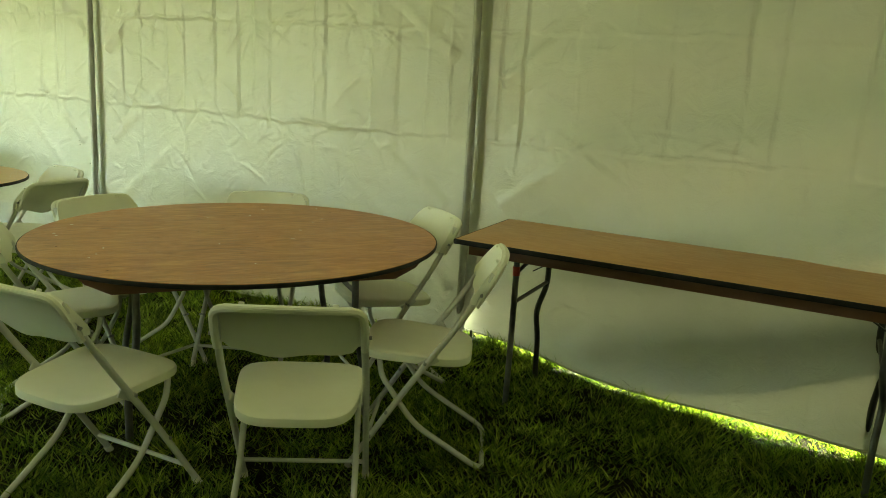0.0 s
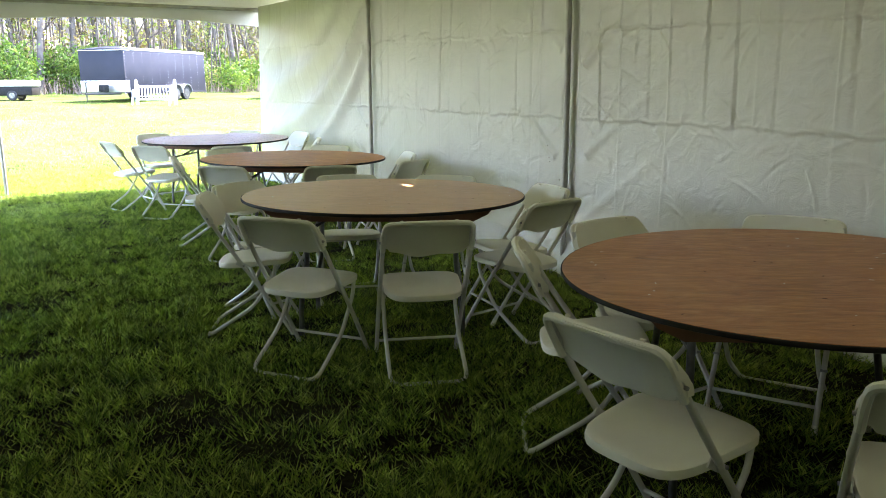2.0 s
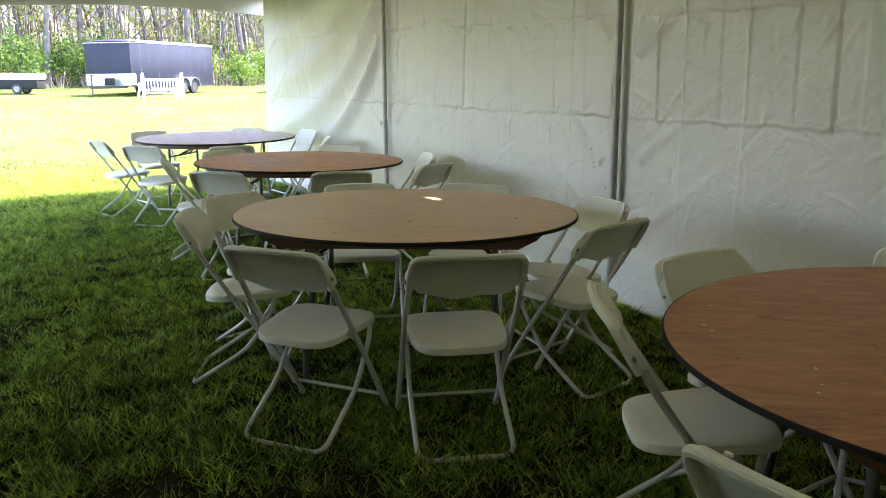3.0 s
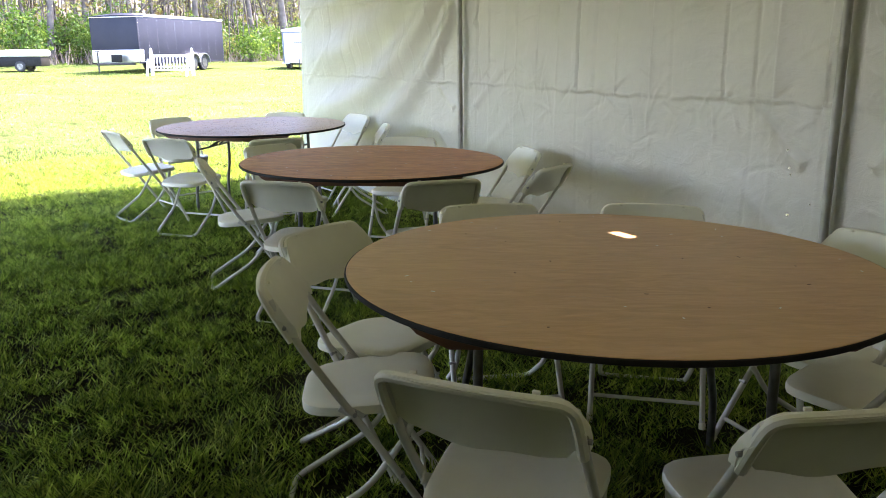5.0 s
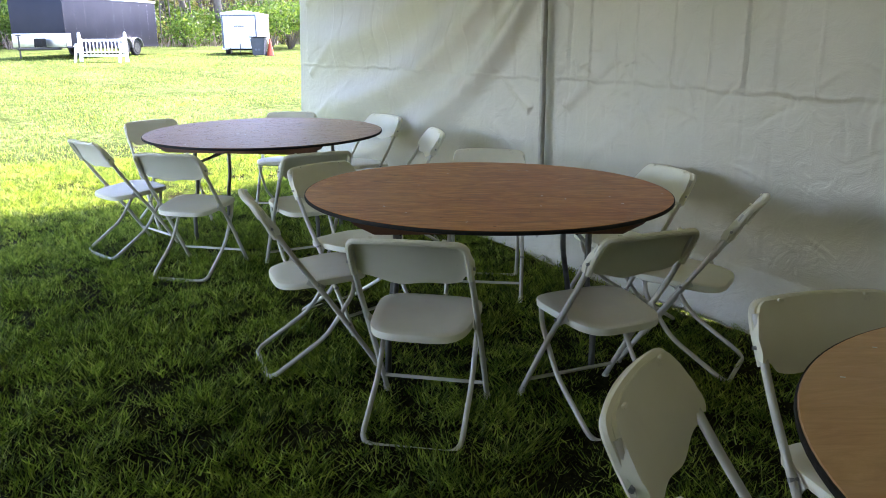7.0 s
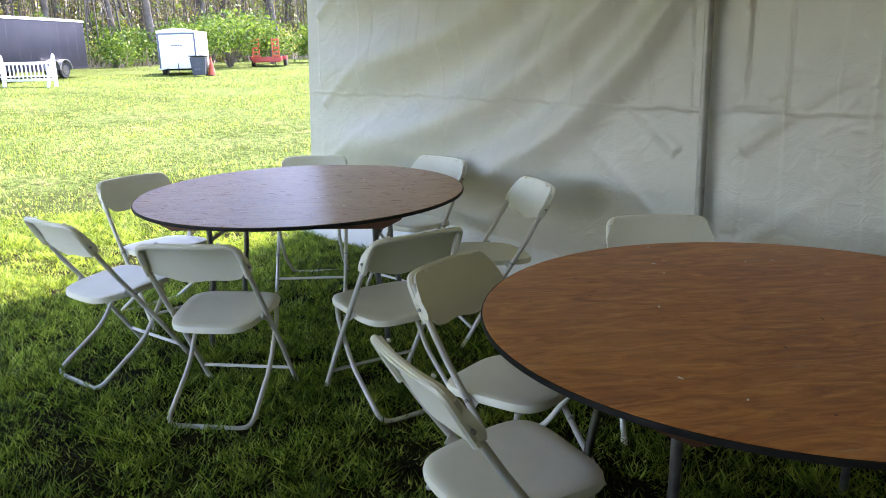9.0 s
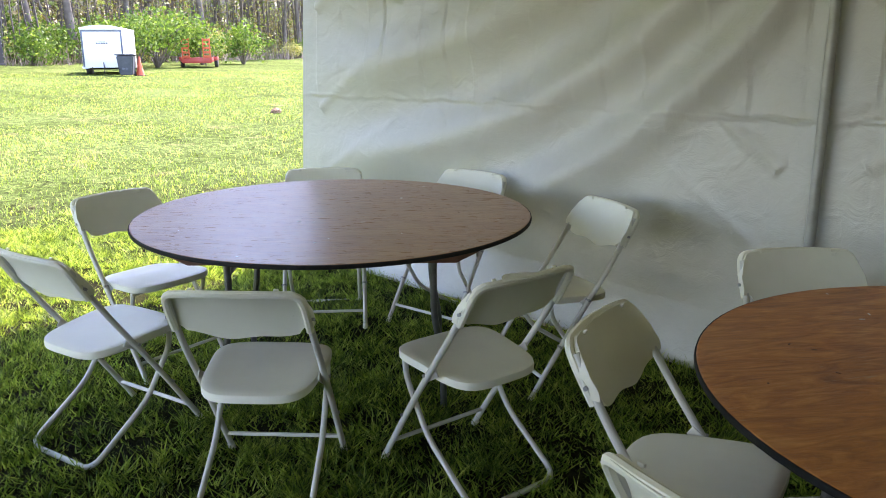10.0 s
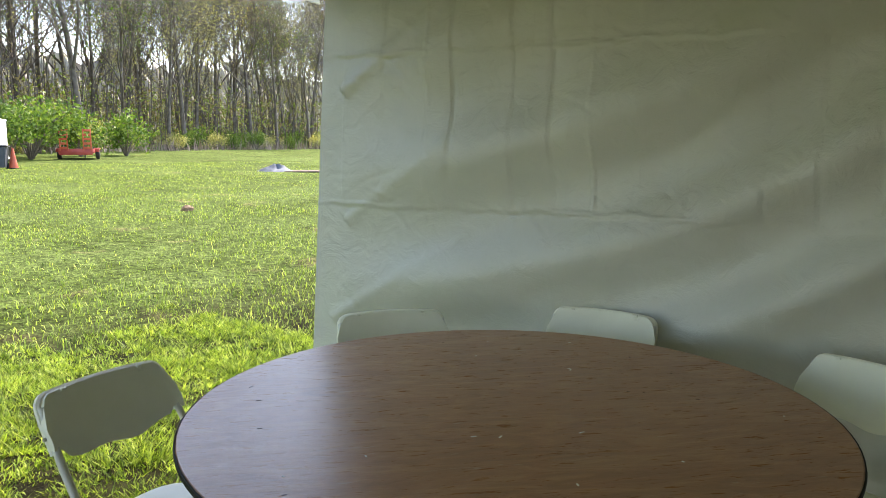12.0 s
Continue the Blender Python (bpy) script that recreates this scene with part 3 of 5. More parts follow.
def backrest_mesh():
    """A curved plastic panel with a rolled top rim and a stepped lower edge."""
    bm = bmesh.new()
    W, n, rows = 0.225, 28, 9
    front, back = [], []
    lean = -0.58
    for i in range(n + 1):
        u = -1 + 2 * i / n
        x = W * u
        top = 0.808 - 0.004 * u * u - 0.075 * max(0.0, (abs(u) - 0.76) / 0.24) ** 2.4
        low = 0.648 + 0.020 * (abs(u) > 0.80) - 0.020 * max(0.0, math.cos(u * math.pi * 0.62)) + 0.006 * math.sin(7 * u)
        fr, bk = [], []
        for j in range(rows + 1):
            v = j / rows
            z = low + (top - low) * v
            curve = -0.026 * (1 - u * u)
            y = -0.272 + (0.80 - z) * -lean + curve + 0.010 * math.sin(v * math.pi)
            rim = 0.010 * max(0.0, (v - 0.80) / 0.2) + 0.008 * max(0.0, (abs(u) - 0.86) / 0.14)
            fr.append(bm.verts.new((x, y + 0.007 + rim * 0.6, z)))
            bk.append(bm.verts.new((x * (1 if v < 0.999 else 0.995), y - 0.005 - rim, z - (0.002 if j == rows else 0))))
        front.append(fr), back.append(bk)
    for i in range(n):
        for j in range(rows):
            bm.faces.new((front[i][j], front[i][j + 1], front[i + 1][j + 1], front[i + 1][j]))
            bm.faces.new((back[i][j], back[i + 1][j], back[i + 1][j + 1], back[i][j + 1]))
        bm.faces.new((front[i][0], front[i + 1][0], back[i + 1][0], back[i][0]))
        bm.faces.new((front[i][rows], back[i][rows], back[i + 1][rows], front[i + 1][rows]))
    for j in range(rows):
        bm.faces.new((front[0][j], back[0][j], back[0][j + 1], front[0][j + 1]))
        bm.faces.new((front[n][j], front[n][j + 1], back[n][j + 1], back[n][j]))
    return bm


def seat_mesh():
    """A dished plastic seat with rounded corners and a turned-down edge, a little narrower at the back."""
    bm = bmesh.new()
    k = 48
    loops = []
    for scale, dz in ((0.0, -0.008), (0.45, -0.007), (0.80, -0.003), (0.94, 0.0), (0.99, -0.004), (1.0, -0.012), (0.995, -0.030), (0.96, -0.034), (0.92, -0.018), (0.4, -0.020), (0.0, -0.020)):
        lp = []
        for j in range(k if scale else 1):
            a = 2 * math.pi * j / k
            c, s = math.cos(a), math.sin(a)
            p = 4.2
            r = (abs(c) ** p + abs(s) ** p) ** (-1 / p)
            x, y = r * c * 0.200 * scale, r * s * 0.205 * scale
            x *= 1 + 0.10 * (y / 0.2)
            drop = -0.010 * max(0.0, y / 0.2) ** 3
            lp.append(bm.verts.new((x, y + 0.005, 0.452 + dz + drop + 0.018 * (y / 0.2))))
        loops.append(lp)
    for a, b in zip(loops, loops[1:]):
        for j in range(k):
            q = (j + 1) % k
            if len(a) == 1:
                bm.faces.new((a[0], b[j], b[q]))
            elif len(b) == 1:
                bm.faces.new((a[j], b[0], a[q]))
            else:
                bm.faces.new((a[j], b[j], b[q], a[q]))
    bmesh.ops.recalc_face_normals(bm, faces=bm.faces)
    return bm


def build_chair():
    """Faces +y; its feet stand at z 0."""
    t = thing("folding_chair", Matrix(), "white plastic folding chair with enamelled tube frame on the grass", "folding chair", "chairs round the tables")
    back = part("backrest", backrest_mesh(), PLASTIC, t)
    bm = bmesh.new()
    tube(bm, soften([(-0.212, -0.205, 0.655), (-0.212, -0.252, 0.735), (-0.205, -0.285, 0.795), (-0.10, -0.300, 0.800), (0, -0.303, 0.801), (0.10, -0.300, 0.800), (0.205, -0.285, 0.795), (0.212, -0.252, 0.735), (0.212, -0.205, 0.655)], 0.045, 4), 0.0125, 8)
    part("rim", bm, PLASTIC, back)
    part("seat", seat_mesh(), PLASTIC, t)
    for s in (-1, 1):
        bm = bmesh.new()
        tube(bm, soften([(s * 0.205, -0.262, 0.775), (s * 0.215, -0.16, 0.60), (s * 0.217, 0.05, 0.30), (s * 0.217, 0.235, 0.012)], 0.10), 0.0115, 10)
        part("side_rail", bm, ENAMEL, t)
        bm = bmesh.new()
        tube(bm, [(s * 0.217, 0.218, 0.035), (s * 0.217, 0.240, 0.0)], 0.014, 10)
        part("foot_cap", bm, PLASTIC, t)
        bm = bmesh.new()
        box(bm, (0.006, 0.075, 0.030), (s * 0.203, -0.045, 0.430), Euler((radians(-32), 0, 0)).to_matrix(), 0.002)
        part("hinge_plate", bm, ENAMEL, t)
        for y, z in ((-0.035, 0.432), (0.10, 0.235), (-0.222, 0.70)):
            bm = bmesh.new()
            tube(bm, [(s * 0.205, y, z), (s * 0.232, y, z)], 0.006, 8)
            part("rivet", bm, RIVET, t)
        bm = bmesh.new()
        box(bm, (0.016, 0.008, 0.008), (s * 0.13, -0.270, 0.8065), None, 0.002)
        part("stacking_lug", bm, PLASTIC, t)
    bm = bmesh.new()
    w = 0.188
    tube(bm, soften([(-w, 0.135, 0.425), (-w, 0.125, 0.36), (-w, 0.0, 0.18), (-w, -0.262, 0.012), (w, -0.262, 0.012), (w, 0.0, 0.18), (w, 0.125, 0.36), (w, 0.135, 0.425)], 0.06, 5), 0.0105, 10)
    part("rear_leg_loop", bm, ENAMEL, t)
    bm = bmesh.new()
    tube(bm, [(-0.217, 0.178, 0.10), (0, 0.178, 0.10), (0.217, 0.178, 0.10)], 0.008, 8)
    part("stretcher", bm, ENAMEL, t)
    bm = bmesh.new()
    tube(bm, [(-0.188, 0.135, 0.418), (0, 0.135, 0.418), (0.188, 0.135, 0.418)], 0.009, 8)
    part("seat_bar", bm, ENAMEL, t)
    return t


# chairs round each table: x, y and the way that they are turned
SEATS_RED = [(-1.583, 1.691, 35.9), (-2.179, 1.368, 5.6), (-2.966, 1.766, -33.3), (-3.088, 2.199, -87.3), (-2.790, 2.660, -154.0), (-2.083, 2.822, 146.1), (-1.550, 2.343, 118.9)]
SEATS_TAN = [(-4.421, 1.121, 37.4), (-4.056, 1.587, 69.5), (-5.155, 1.065, -24.3), (-5.524, 1.277, -62.8), (-5.620, 1.867, -110.8), (-5.322, 2.402, -131.5), (-4.677, 2.571, 172.8), (-4.333, 2.378, 102.5)]
SEATS_ORANGE = [(-7.211, 1.568, 44.7), (-6.905, 2.198, 80.6), (-8.022, 1.488, -12.3), (-8.439, 1.917, -77.0), (-8.445, 2.793, -129.4), (-7.660, 3.102, 165.9), (-7.058, 2.898, 115.4)]
SEATS_DARK = [(-9.803, 1.483, 42.8), (-9.402, 2.072, 83.3), (-10.574, 1.257, 14.4), (-11.160, 1.701, -81.8), (-11.092, 2.655, -128.2), (-10.597, 3.107, -171.5), (-9.716, 2.956, 159.4)]
# table centre, radius, height of the top, wood, label, turn, chairs
TABLES = [
    (-2.375, 2.193, 0.822, 0.751, WOOD_RED, "round folding table with a red-brown varnished plywood top", 55, SEATS_RED),
    (-4.848, 1.766, 0.824, 0.795, WOOD_TAN, "round folding table with a pale tan plywood top", 60, SEATS_TAN),
    (-7.681, 2.218, 0.838, 0.786, WOOD_ORANGE, "round folding table with an orange-brown grained plywood top", 58, SEATS_ORANGE),
    (-10.344, 2.199, 0.850, 0.790, WOOD_DARK, "round folding table with a scratched dark brown plywood top", 48, SEATS_DARK),
]
first_chair = None
for cx, cy, top_r, top_h, wood, words, turn, seats in TABLES:
    for px, py, face in seats:
        m = standing(px, py, face, 0.010)
        if first_chair is None:
            first_chair = build_chair()
            first_chair.matrix_basis = m
        else:
            copy_thing(first_chair, m)

# ---- round tables ----


def build_round_table(cx, cy, wood, words, turn, TOP_R, TOP_H):
    t = thing("round_table", standing(cx, cy, turn), words, "folding table", "round tables")
    bm = bmesh.new()
    disc(bm, TOP_R, TOP_H - 0.016, TOP_H, 96)
    part("tabletop", bm, wood, t)
    bm = bmesh.new()
    ring(bm, TOP_R - 0.001, TOP_H - 0.018, TOP_H - 0.001, 0.005, 96)
    part("edge_band", bm, RUBBER, t, "black rubber edge band")
    for s in (-1, 1):
        bm = bmesh.new()
        L, h = 0.60, 0.062
        pts = [(-L, TOP_H - 0.020), (L, TOP_H - 0.020), (L - 0.02, TOP_H - 0.042), (L - 0.10, TOP_H - 0.020 - h), (-L + 0.10, TOP_H - 0.020 - h), (-L + 0.02, TOP_H - 0.042)]
        fa = [bm.verts.new((x, s * 0.54 - 0.011, z)) for x, z in pts]
        fb = [bm.verts.new((x, s * 0.54 + 0.011, z)) for x, z in pts]
        bm.faces.new(fa), bm.faces.new(list(reversed(fb)))
        for j in range(6):
            bm.faces.new((fa[j], fb[j], fb[(j + 1) % 6], fa[(j + 1) % 6]))
        bmesh.ops.recalc_face_normals(bm, faces=bm.faces)
        part("rail", bm, CLEAT, t, "brown wooden rail under the top")
    for s in (-1, 1):
        for q in (-1, 1):
            bm = bmesh.new()
            tube(bm, soften([(s * 0.42, q * 0.29, TOP_H - 0.03), (s * 0.42, q * 0.29, 0.42), (s * 0.46, q * 0.30, 0.20), (s * 0.46, q * 0.30, 0.0)], 0.06), 0.0145, 10)
            part("leg", bm, LEG_STEEL, t)
        bm = bmesh.new()
        tube(bm, [(s * 0.42, -0.29, TOP_H - 0.20), (s * 0.42, 0.29, TOP_H - 0.20)], 0.010, 8)
        part("crossbar", bm, LEG_STEEL, t)
        bm = bmesh.new()
        box(bm, (0.36, 0.026, 0.005), (s * 0.27, 0, TOP_H - 0.115), Euler((0, radians(s * 28), 0)).to_matrix(), 0.001)
        part("brace", bm, DARK_STEEL, t)
        bm = bmesh.new()
        tube(bm, [(s * 0.42, -0.10, TOP_H - 0.20), (s * 0.14, 0.0, TOP_H - 0.035)], 0.007, 6)
        tube(bm, [(s * 0.42, 0.10, TOP_H - 0.20), (s * 0.14, 0.0, TOP_H - 0.035)], 0.007, 6)
        part("strut", bm, DARK_STEEL, t)
    bm = bmesh.new()
    rnd = random.Random(int(turn * 10))
    for _ in range(16):
        r, a = TOP_R * 0.95 * math.sqrt(rnd.random()), rnd.uniform(0, 6.28)
        box(bm, (rnd.uniform(0.004, 0.016), 0.004, 0.001), (r * math.cos(a), r * math.sin(a), TOP_H + 0.0004), Euler((0, 0, rnd.uniform(0, 3))).to_matrix())
    tagged(part("paint_flecks", bm, PAPER, t, "small pale chips in the varnish"), kind="stuff")
    bm = bmesh.new()
    for _ in range(12):
        r, a = TOP_R * 0.95 * math.sqrt(rnd.random()), rnd.uniform(0, 6.28)
        box(bm, (rnd.uniform(0.005, 0.014), 0.004, 0.001), (r * math.cos(a), r * math.sin(a), TOP_H + 0.0004), Euler((0, 0, rnd.uniform(0, 3))).to_matrix())
    tagged(part("dents", bm, CLEAT, t, "small dark dents in the top"), kind="stuff")
    return t


for cx, cy, top_r, top_h, wood, words, turn, seats in TABLES:
    build_round_table(cx, cy, wood, words, turn, top_r, top_h)


def build_rect_table():
    L, W, H = 1.92, 0.61, 0.755
    x0, y0 = -0.742, 3.145
    t = thing("rectangular_table", standing(x0, y0, 5.4), "long folding table with a brown wooden top against the tent wall", "folding table")
    bm = bmesh.new()
    box(bm, (L, W, 0.019), (0, 0, H - 0.0095), None, 0.003)
    part("tabletop", bm, WOOD_BROWN, t)
    bm = bmesh.new()
    for s in (-1, 1):
        box(bm, (L + 0.012, 0.006, 0.022), (0, s * (W / 2 + 0.003), H - 0.012), None, 0.002)
        box(bm, (0.006, W, 0.022), (s * (L / 2 + 0.003), 0, H - 0.012), None, 0.002)
    part("edge_band", bm, RUBBER, t, "black edge band")
    for s in (-1, 1):
        bm = bmesh.new()
        box(bm, (L - 0.10, 0.020, 0.050), (0, s * (W / 2 - 0.045), H - 0.045), None, 0.003)
        part("apron", bm, CLEAT, t, "brown wooden apron")
        bm = bmesh.new()
        box(bm, (0.020, W - 0.11, 0.050), (s * (L / 2 - 0.06), 0, H - 0.045), None, 0.003)
        part("apron", bm, CLEAT, t, "brown wooden apron")
        for q in (-1, 1):
            bm = bmesh.new()
            tube(bm, soften([(s * 0.705, q * 0.215, H - 0.03), (s * 0.705, q * 0.215, 0.48), (s * 0.730, q * 0.150, 0.36), (s * 0.720, q * 0.18, 0.22), (s * 0.720, q * 0.19, 0.0)], 0.05), 0.0135, 10)
            part("leg", bm, LEG_STEEL if q < 0 else DARK_STEEL, t)
        bm = bmesh.new()
        tube(bm, [(s * 0.705, -0.215, H - 0.26), (s * 0.705, 0.215, H - 0.26)], 0.009, 8)
        tube(bm, [(s * 0.705, -0.215, H - 0.13), (s * 0.705, 0.215, H - 0.06)], 0.009, 8)
        part("crossbar", bm, DARK_STEEL, t)
        bm = bmesh.new()
        box(bm, (0.20, 0.022, 0.005), (s * 0.62, 0, H - 0.11), Euler((0, radians(s * 32), 0)).to_matrix(), 0.001)
        part("brace", bm, DARK_STEEL, t)
    bm = bmesh.new()
    tube(bm, [(-0.705, -0.215, H - 0.14), (-0.705, -0.215, H - 0.10)], 0.0155, 10)
    part("tape", bm, RED_TAPE, t, "red tape round one leg")
    return t


build_rect_table()


# ---- field: trailers, bench, bin, clutter ----


def wheel(parent, x, y, r=0.34, w=0.2):
    bm = bmesh.new()
    tube(bm, [(x, y - w / 2, r), (x, y - w / 2 + 0.03, r), (x, y + w / 2 - 0.03, r), (x, y + w / 2, r)], r, 24, taper=[r * 0.9, r, r, r * 0.9])
    ty = part("tyre", bm, TYRE, parent)
    bm = bmesh.new()
    tube(bm, [(x, y - w / 2 - 0.012, r), (x, y + w / 2 + 0.012, r)], r * 0.58, 20)
    part("rim", bm, LEG_STEEL, ty, "grey steel rim")


def fender(parent, x, y, mat, r=0.43):
    bm = bmesh.new()
    prev = None
    for i in range(13):
        a = math.pi * i / 12
        cur = [bm.verts.new((x + k * math.cos(a), y + s, 0.34 + k * math.sin(a))) for k, s in ((r, -0.13), (r, 0.13), (r - 0.03, 0.13), (r - 0.03, -0.13))]
        if prev:
            for j in range(4):
                bm.faces.new((prev[j], prev[(j + 1) % 4], cur[(j + 1) % 4], cur[j]))
        prev = cur
    bmesh.ops.recalc_face_normals(bm, faces=bm.faces)
    part("fender", bm, mat, parent)


def enclosed_trailer(m, L, W, H, paint, roof, label, dots, nose):
    """Long axis x, the tongue towards -x. Floor 0.45 m up on wheels."""
    t = thing("enclosed_trailer", m, label, "trailer")
    z0 = 0.38
    bm = bmesh.new()
    box(bm, (L, W, H), (0, 0, z0 + H / 2), None, 0.03)
    part("body", bm, paint, t)
    bm = bmesh.new()
    prof = [(-W / 2 - 0.015, 0.0), (-W / 2 - 0.015, 0.07), (-W / 4, 0.15), (0, 0.18), (W / 4, 0.15), (W / 2 + 0.015, 0.07), (W / 2 + 0.015, 0.0)]
    ends = [[bm.verts.new((x, y, z0 + H + 0.002 + z)) for y, z in prof] for x in (-L / 2 - 0.02 + nose, L / 2 + 0.02)]
    for j in range(7):
        bm.faces.new((ends[0][j], ends[0][(j + 1) % 7], ends[1][(j + 1) % 7], ends[1][j]))
    bm.faces.new(ends[0]), bm.faces.new(list(reversed(ends[1])))
    bmesh.ops.recalc_face_normals(bm, faces=bm.faces)
    part("roof", bm, roof, t, "white sheet roof")
    if nose:
        bm = bmesh.new()
        prof2 = [(y * 0.985, z * 1.0) for y, z in prof]
        a = [bm.verts.new((-L / 2 - 0.02 + nose, y, z0 + H + 0.004 + z)) for y, z in prof2]
        b = [bm.verts.new((-L / 2 - 0.03, y * 0.96, z0 + H + 0.004 + z * 0.35)) for y, z in prof2]
        for j in range(7):
            bm.faces.new((a[j], a[(j + 1) % 7], b[(j + 1) % 7], b[j]))
        bm.faces.new(a), bm.faces.new(list(reversed(b)))
        bmesh.ops.recalc_face_normals(bm, faces=bm.faces)
        part("nose_cap", bm, paint, t, "black sloping nose cap")
        bm = bmesh.new()
        box(bm, (0.03, W * 0.98, 0.03), (-L / 2 - 0.02, 0, z0 + H - 0.01), None, 0.005)
        box(bm, (0.5, 0.03, 0.03), (-L / 2 + 0.2, -W / 2 - 0.01, z0 + H - 0.01), None, 0.005)
        part("trim_strip", bm, DIAMOND, t, "bright metal trim")
        bm = bmesh.new()
        box(bm, (0.012, W * 0.99, 0.52), (-L / 2 - 0.008, 0, z0 + 0.28), None, 0.003)
        box(bm, (0.30, 0.012, 0.52), (-L / 2 + 0.15, -W / 2 - 0.008, z0 + 0.28), None, 0.003)
        part("stone_guard", bm, DIAMOND, t, "bright tread-plate stone guard")
    bm = bmesh.new()
    box(bm, (L, 0.05, 0.07), (0, -W / 2 - 0.012, z0 + 0.02), None, 0.008)
    box(bm, (L, 0.05, 0.07), (0, W / 2 + 0.012, z0 + 0.02), None, 0.008)
    part("skirt_rail", bm, paint, t)
    bm = bmesh.new()
    for s in (-1, 1):
        tube(bm, [(-L / 2 + 0.1, s * W * 0.36, z0 - 0.04), (-L / 2 - 1.15, s * 0.04, z0 - 0.04)], 0.045, 6)
    part("tongue", bm, DARK_STEEL, t)
    bm = bmesh.new()
    tube(bm, [(-L / 2 - 0.95, 0.14, 0.0), (-L / 2 - 0.95, 0.14, 0.82)], 0.032, 8)
    box(bm, (0.16, 0.14, 0.05), (-L / 2 - 0.95, 0.14, 0.85), None, 0.01)
    part("jack", bm, DARK_STEEL, t)
    if dots:
        cols = int(L / 0.61)
        bm = bmesh.new()
        for i in range(cols + 1):
            x = -L / 2 + 0.06 + i * (L - 0.12) / cols
            for j in range(13):
                box(bm, (0.013, 0.006, 0.013), (x, -W / 2 - 0.004, z0 + 0.18 + j * (H - 0.3) / 12))
        tagged(part("screws", bm, WHITE_PAINT, t, "rows of small pale screw heads"), kind="stuff")
        bm = bmesh.new()
        box(bm, (0.28, 0.34, 0.32), (-L / 2 - 0.35, -0.30, z0 + 0.20), None, 0.02)
        part("battery_box", bm, RUBBER, t, "black box on the tongue")
    wx = 0.08 * L
    for s in (-1, 1):
        if W > 2.0 and L > 5:
            for dx in (-0.85, 0.0):
                wheel(t, 0.20 * L + dx, s * (W / 2 + 0.02))
                fender(t, 0.20 * L + dx, s * (W / 2 + 0.06), DIAMOND)
        else:
            wheel(t, wx, s * (W / 2 + 0.02))
            fender(t, wx, s * (W / 2 + 0.06), DIAMOND)
    bm = bmesh.new()
    tube(bm, [(wx, -W / 2, 0.34), (wx, W / 2, 0.34)], 0.04, 8)
    part("axle", bm, DARK_STEEL, t)
    return t


def place(x, y, deg, sink=0.0):
    return Matrix.Translation((x, y, gz(x, y) - sink)) @ pose(0, 0, 0, 0, 0, deg)


BLACK_TRAILER = (-41.96, 7.00, 135)
enclosed_trailer(place(*BLACK_TRAILER), 6.6, 2.35, 1.88, BLACK_PAINT, WHITE_PAINT, "black enclosed cargo trailer with a white roof, parked on the field", True, 0.55)
white = enclosed_trailer(place(-42.63, 14.13, -31, 0.12), 3.4, 1.62, 1.52, WHITE_PAINT, WHITE_PAINT, "white enclosed cargo trailer parked before the woods", False, 0)
bm = bmesh.new()
for i, w in enumerate((0.10, 0.08, 0.12, 0.09, 0.10)):
    box(bm, (0.012, w * 0.7, 0.055), (1.708, -0.20 + i * 0.095, 1.36), None, 0.002)
box(bm, (0.012, 0.3, 0.014), (1.708, -0.02, 1.42), None, 0.002)
part("emblem", bm, BIN_GREY, white, "small dark emblem")
bm = bmesh.new()
for s in (-1, 1):
    box(bm, (0.02, 0.07, 1.45), (1.712, s * 0.76, 1.14), None, 0.005)
box(bm, (0.02, 1.55, 0.06), (1.712, 0, 1.85), None, 0.005)
part("door_frame", bm, TARP, white, "grey rear door frame")
bm = bmesh.new()
tube(bm, [(1.74, -0.45, 0.16), (1.74, -0.45, 0.42)], 0.02, 6)
tube(bm, [(1.74, 0.0, 0.16), (1.74, 0.0, 0.60)], 0.02, 6)
part("latch", bm, DARK_STEEL, white)


def picket_panel(m):
    """A white wooden bench back with pointed posts, leaning back on raking legs."""
    t = thing("garden_bench", m, "white wooden slatted bench with pointed corner posts on the field", "bench")
    L = 2.05
    for s in (-1, 1):
        bm = bmesh.new()
        box(bm, (0.12, 0.12, 1.06), (s * L / 2, 0, 0.53), None, 0.012)
        tube(bm, [(s * L / 2, 0, 1.06), (s * L / 2, 0, 1.10), (s * L / 2, 0, 1.15), (s * L / 2, 0, 1.22)], 0.05, 10, taper=[0.05, 0.075, 0.06, 0.005])
        part("post", bm, WHITE_PAINT, t)
        bm = bmesh.new()
        box(bm, (0.10, 0.08, 0.80), (s * L / 2 * 0.96, -0.46, 0.36), Euler((radians(-18), 0, 0)).to_matrix(), 0.01)
        part("leg", bm, WHITE_PAINT, t)
        bm = bmesh.new()
        box(bm, (0.08, 0.55, 0.05), (s * L / 2 * 0.97, -0.26, 0.64), None, 0.01)
        part("armrest", bm, WHITE_PAINT, t)
    for z in (0.26, 0.88):
        bm = bmesh.new()
        box(bm, (L, 0.05, 0.10), (0, 0, z), None, 0.008)
        part("rail", bm, WHITE_PAINT, t)
    for i in range(12):
        bm = bmesh.new()
        box(bm, (0.05, 0.025, 0.60), (-L / 2 + 0.12 + i * (L - 0.24) / 11, -0.006, 0.57), None, 0.004)
        part("slat", bm, WHITE_PAINT, t)
    bm = bmesh.new()
    box(bm, (L, 0.46, 0.035), (0, -0.25, 0.40), None, 0.008)
    part("seat", bm, WHITE_PAINT, t)
    return t


picket_panel(place(-36.91, 6.42, 52) @ Matrix.Diagonal((0.86, 0.9, 0.9, 1)))


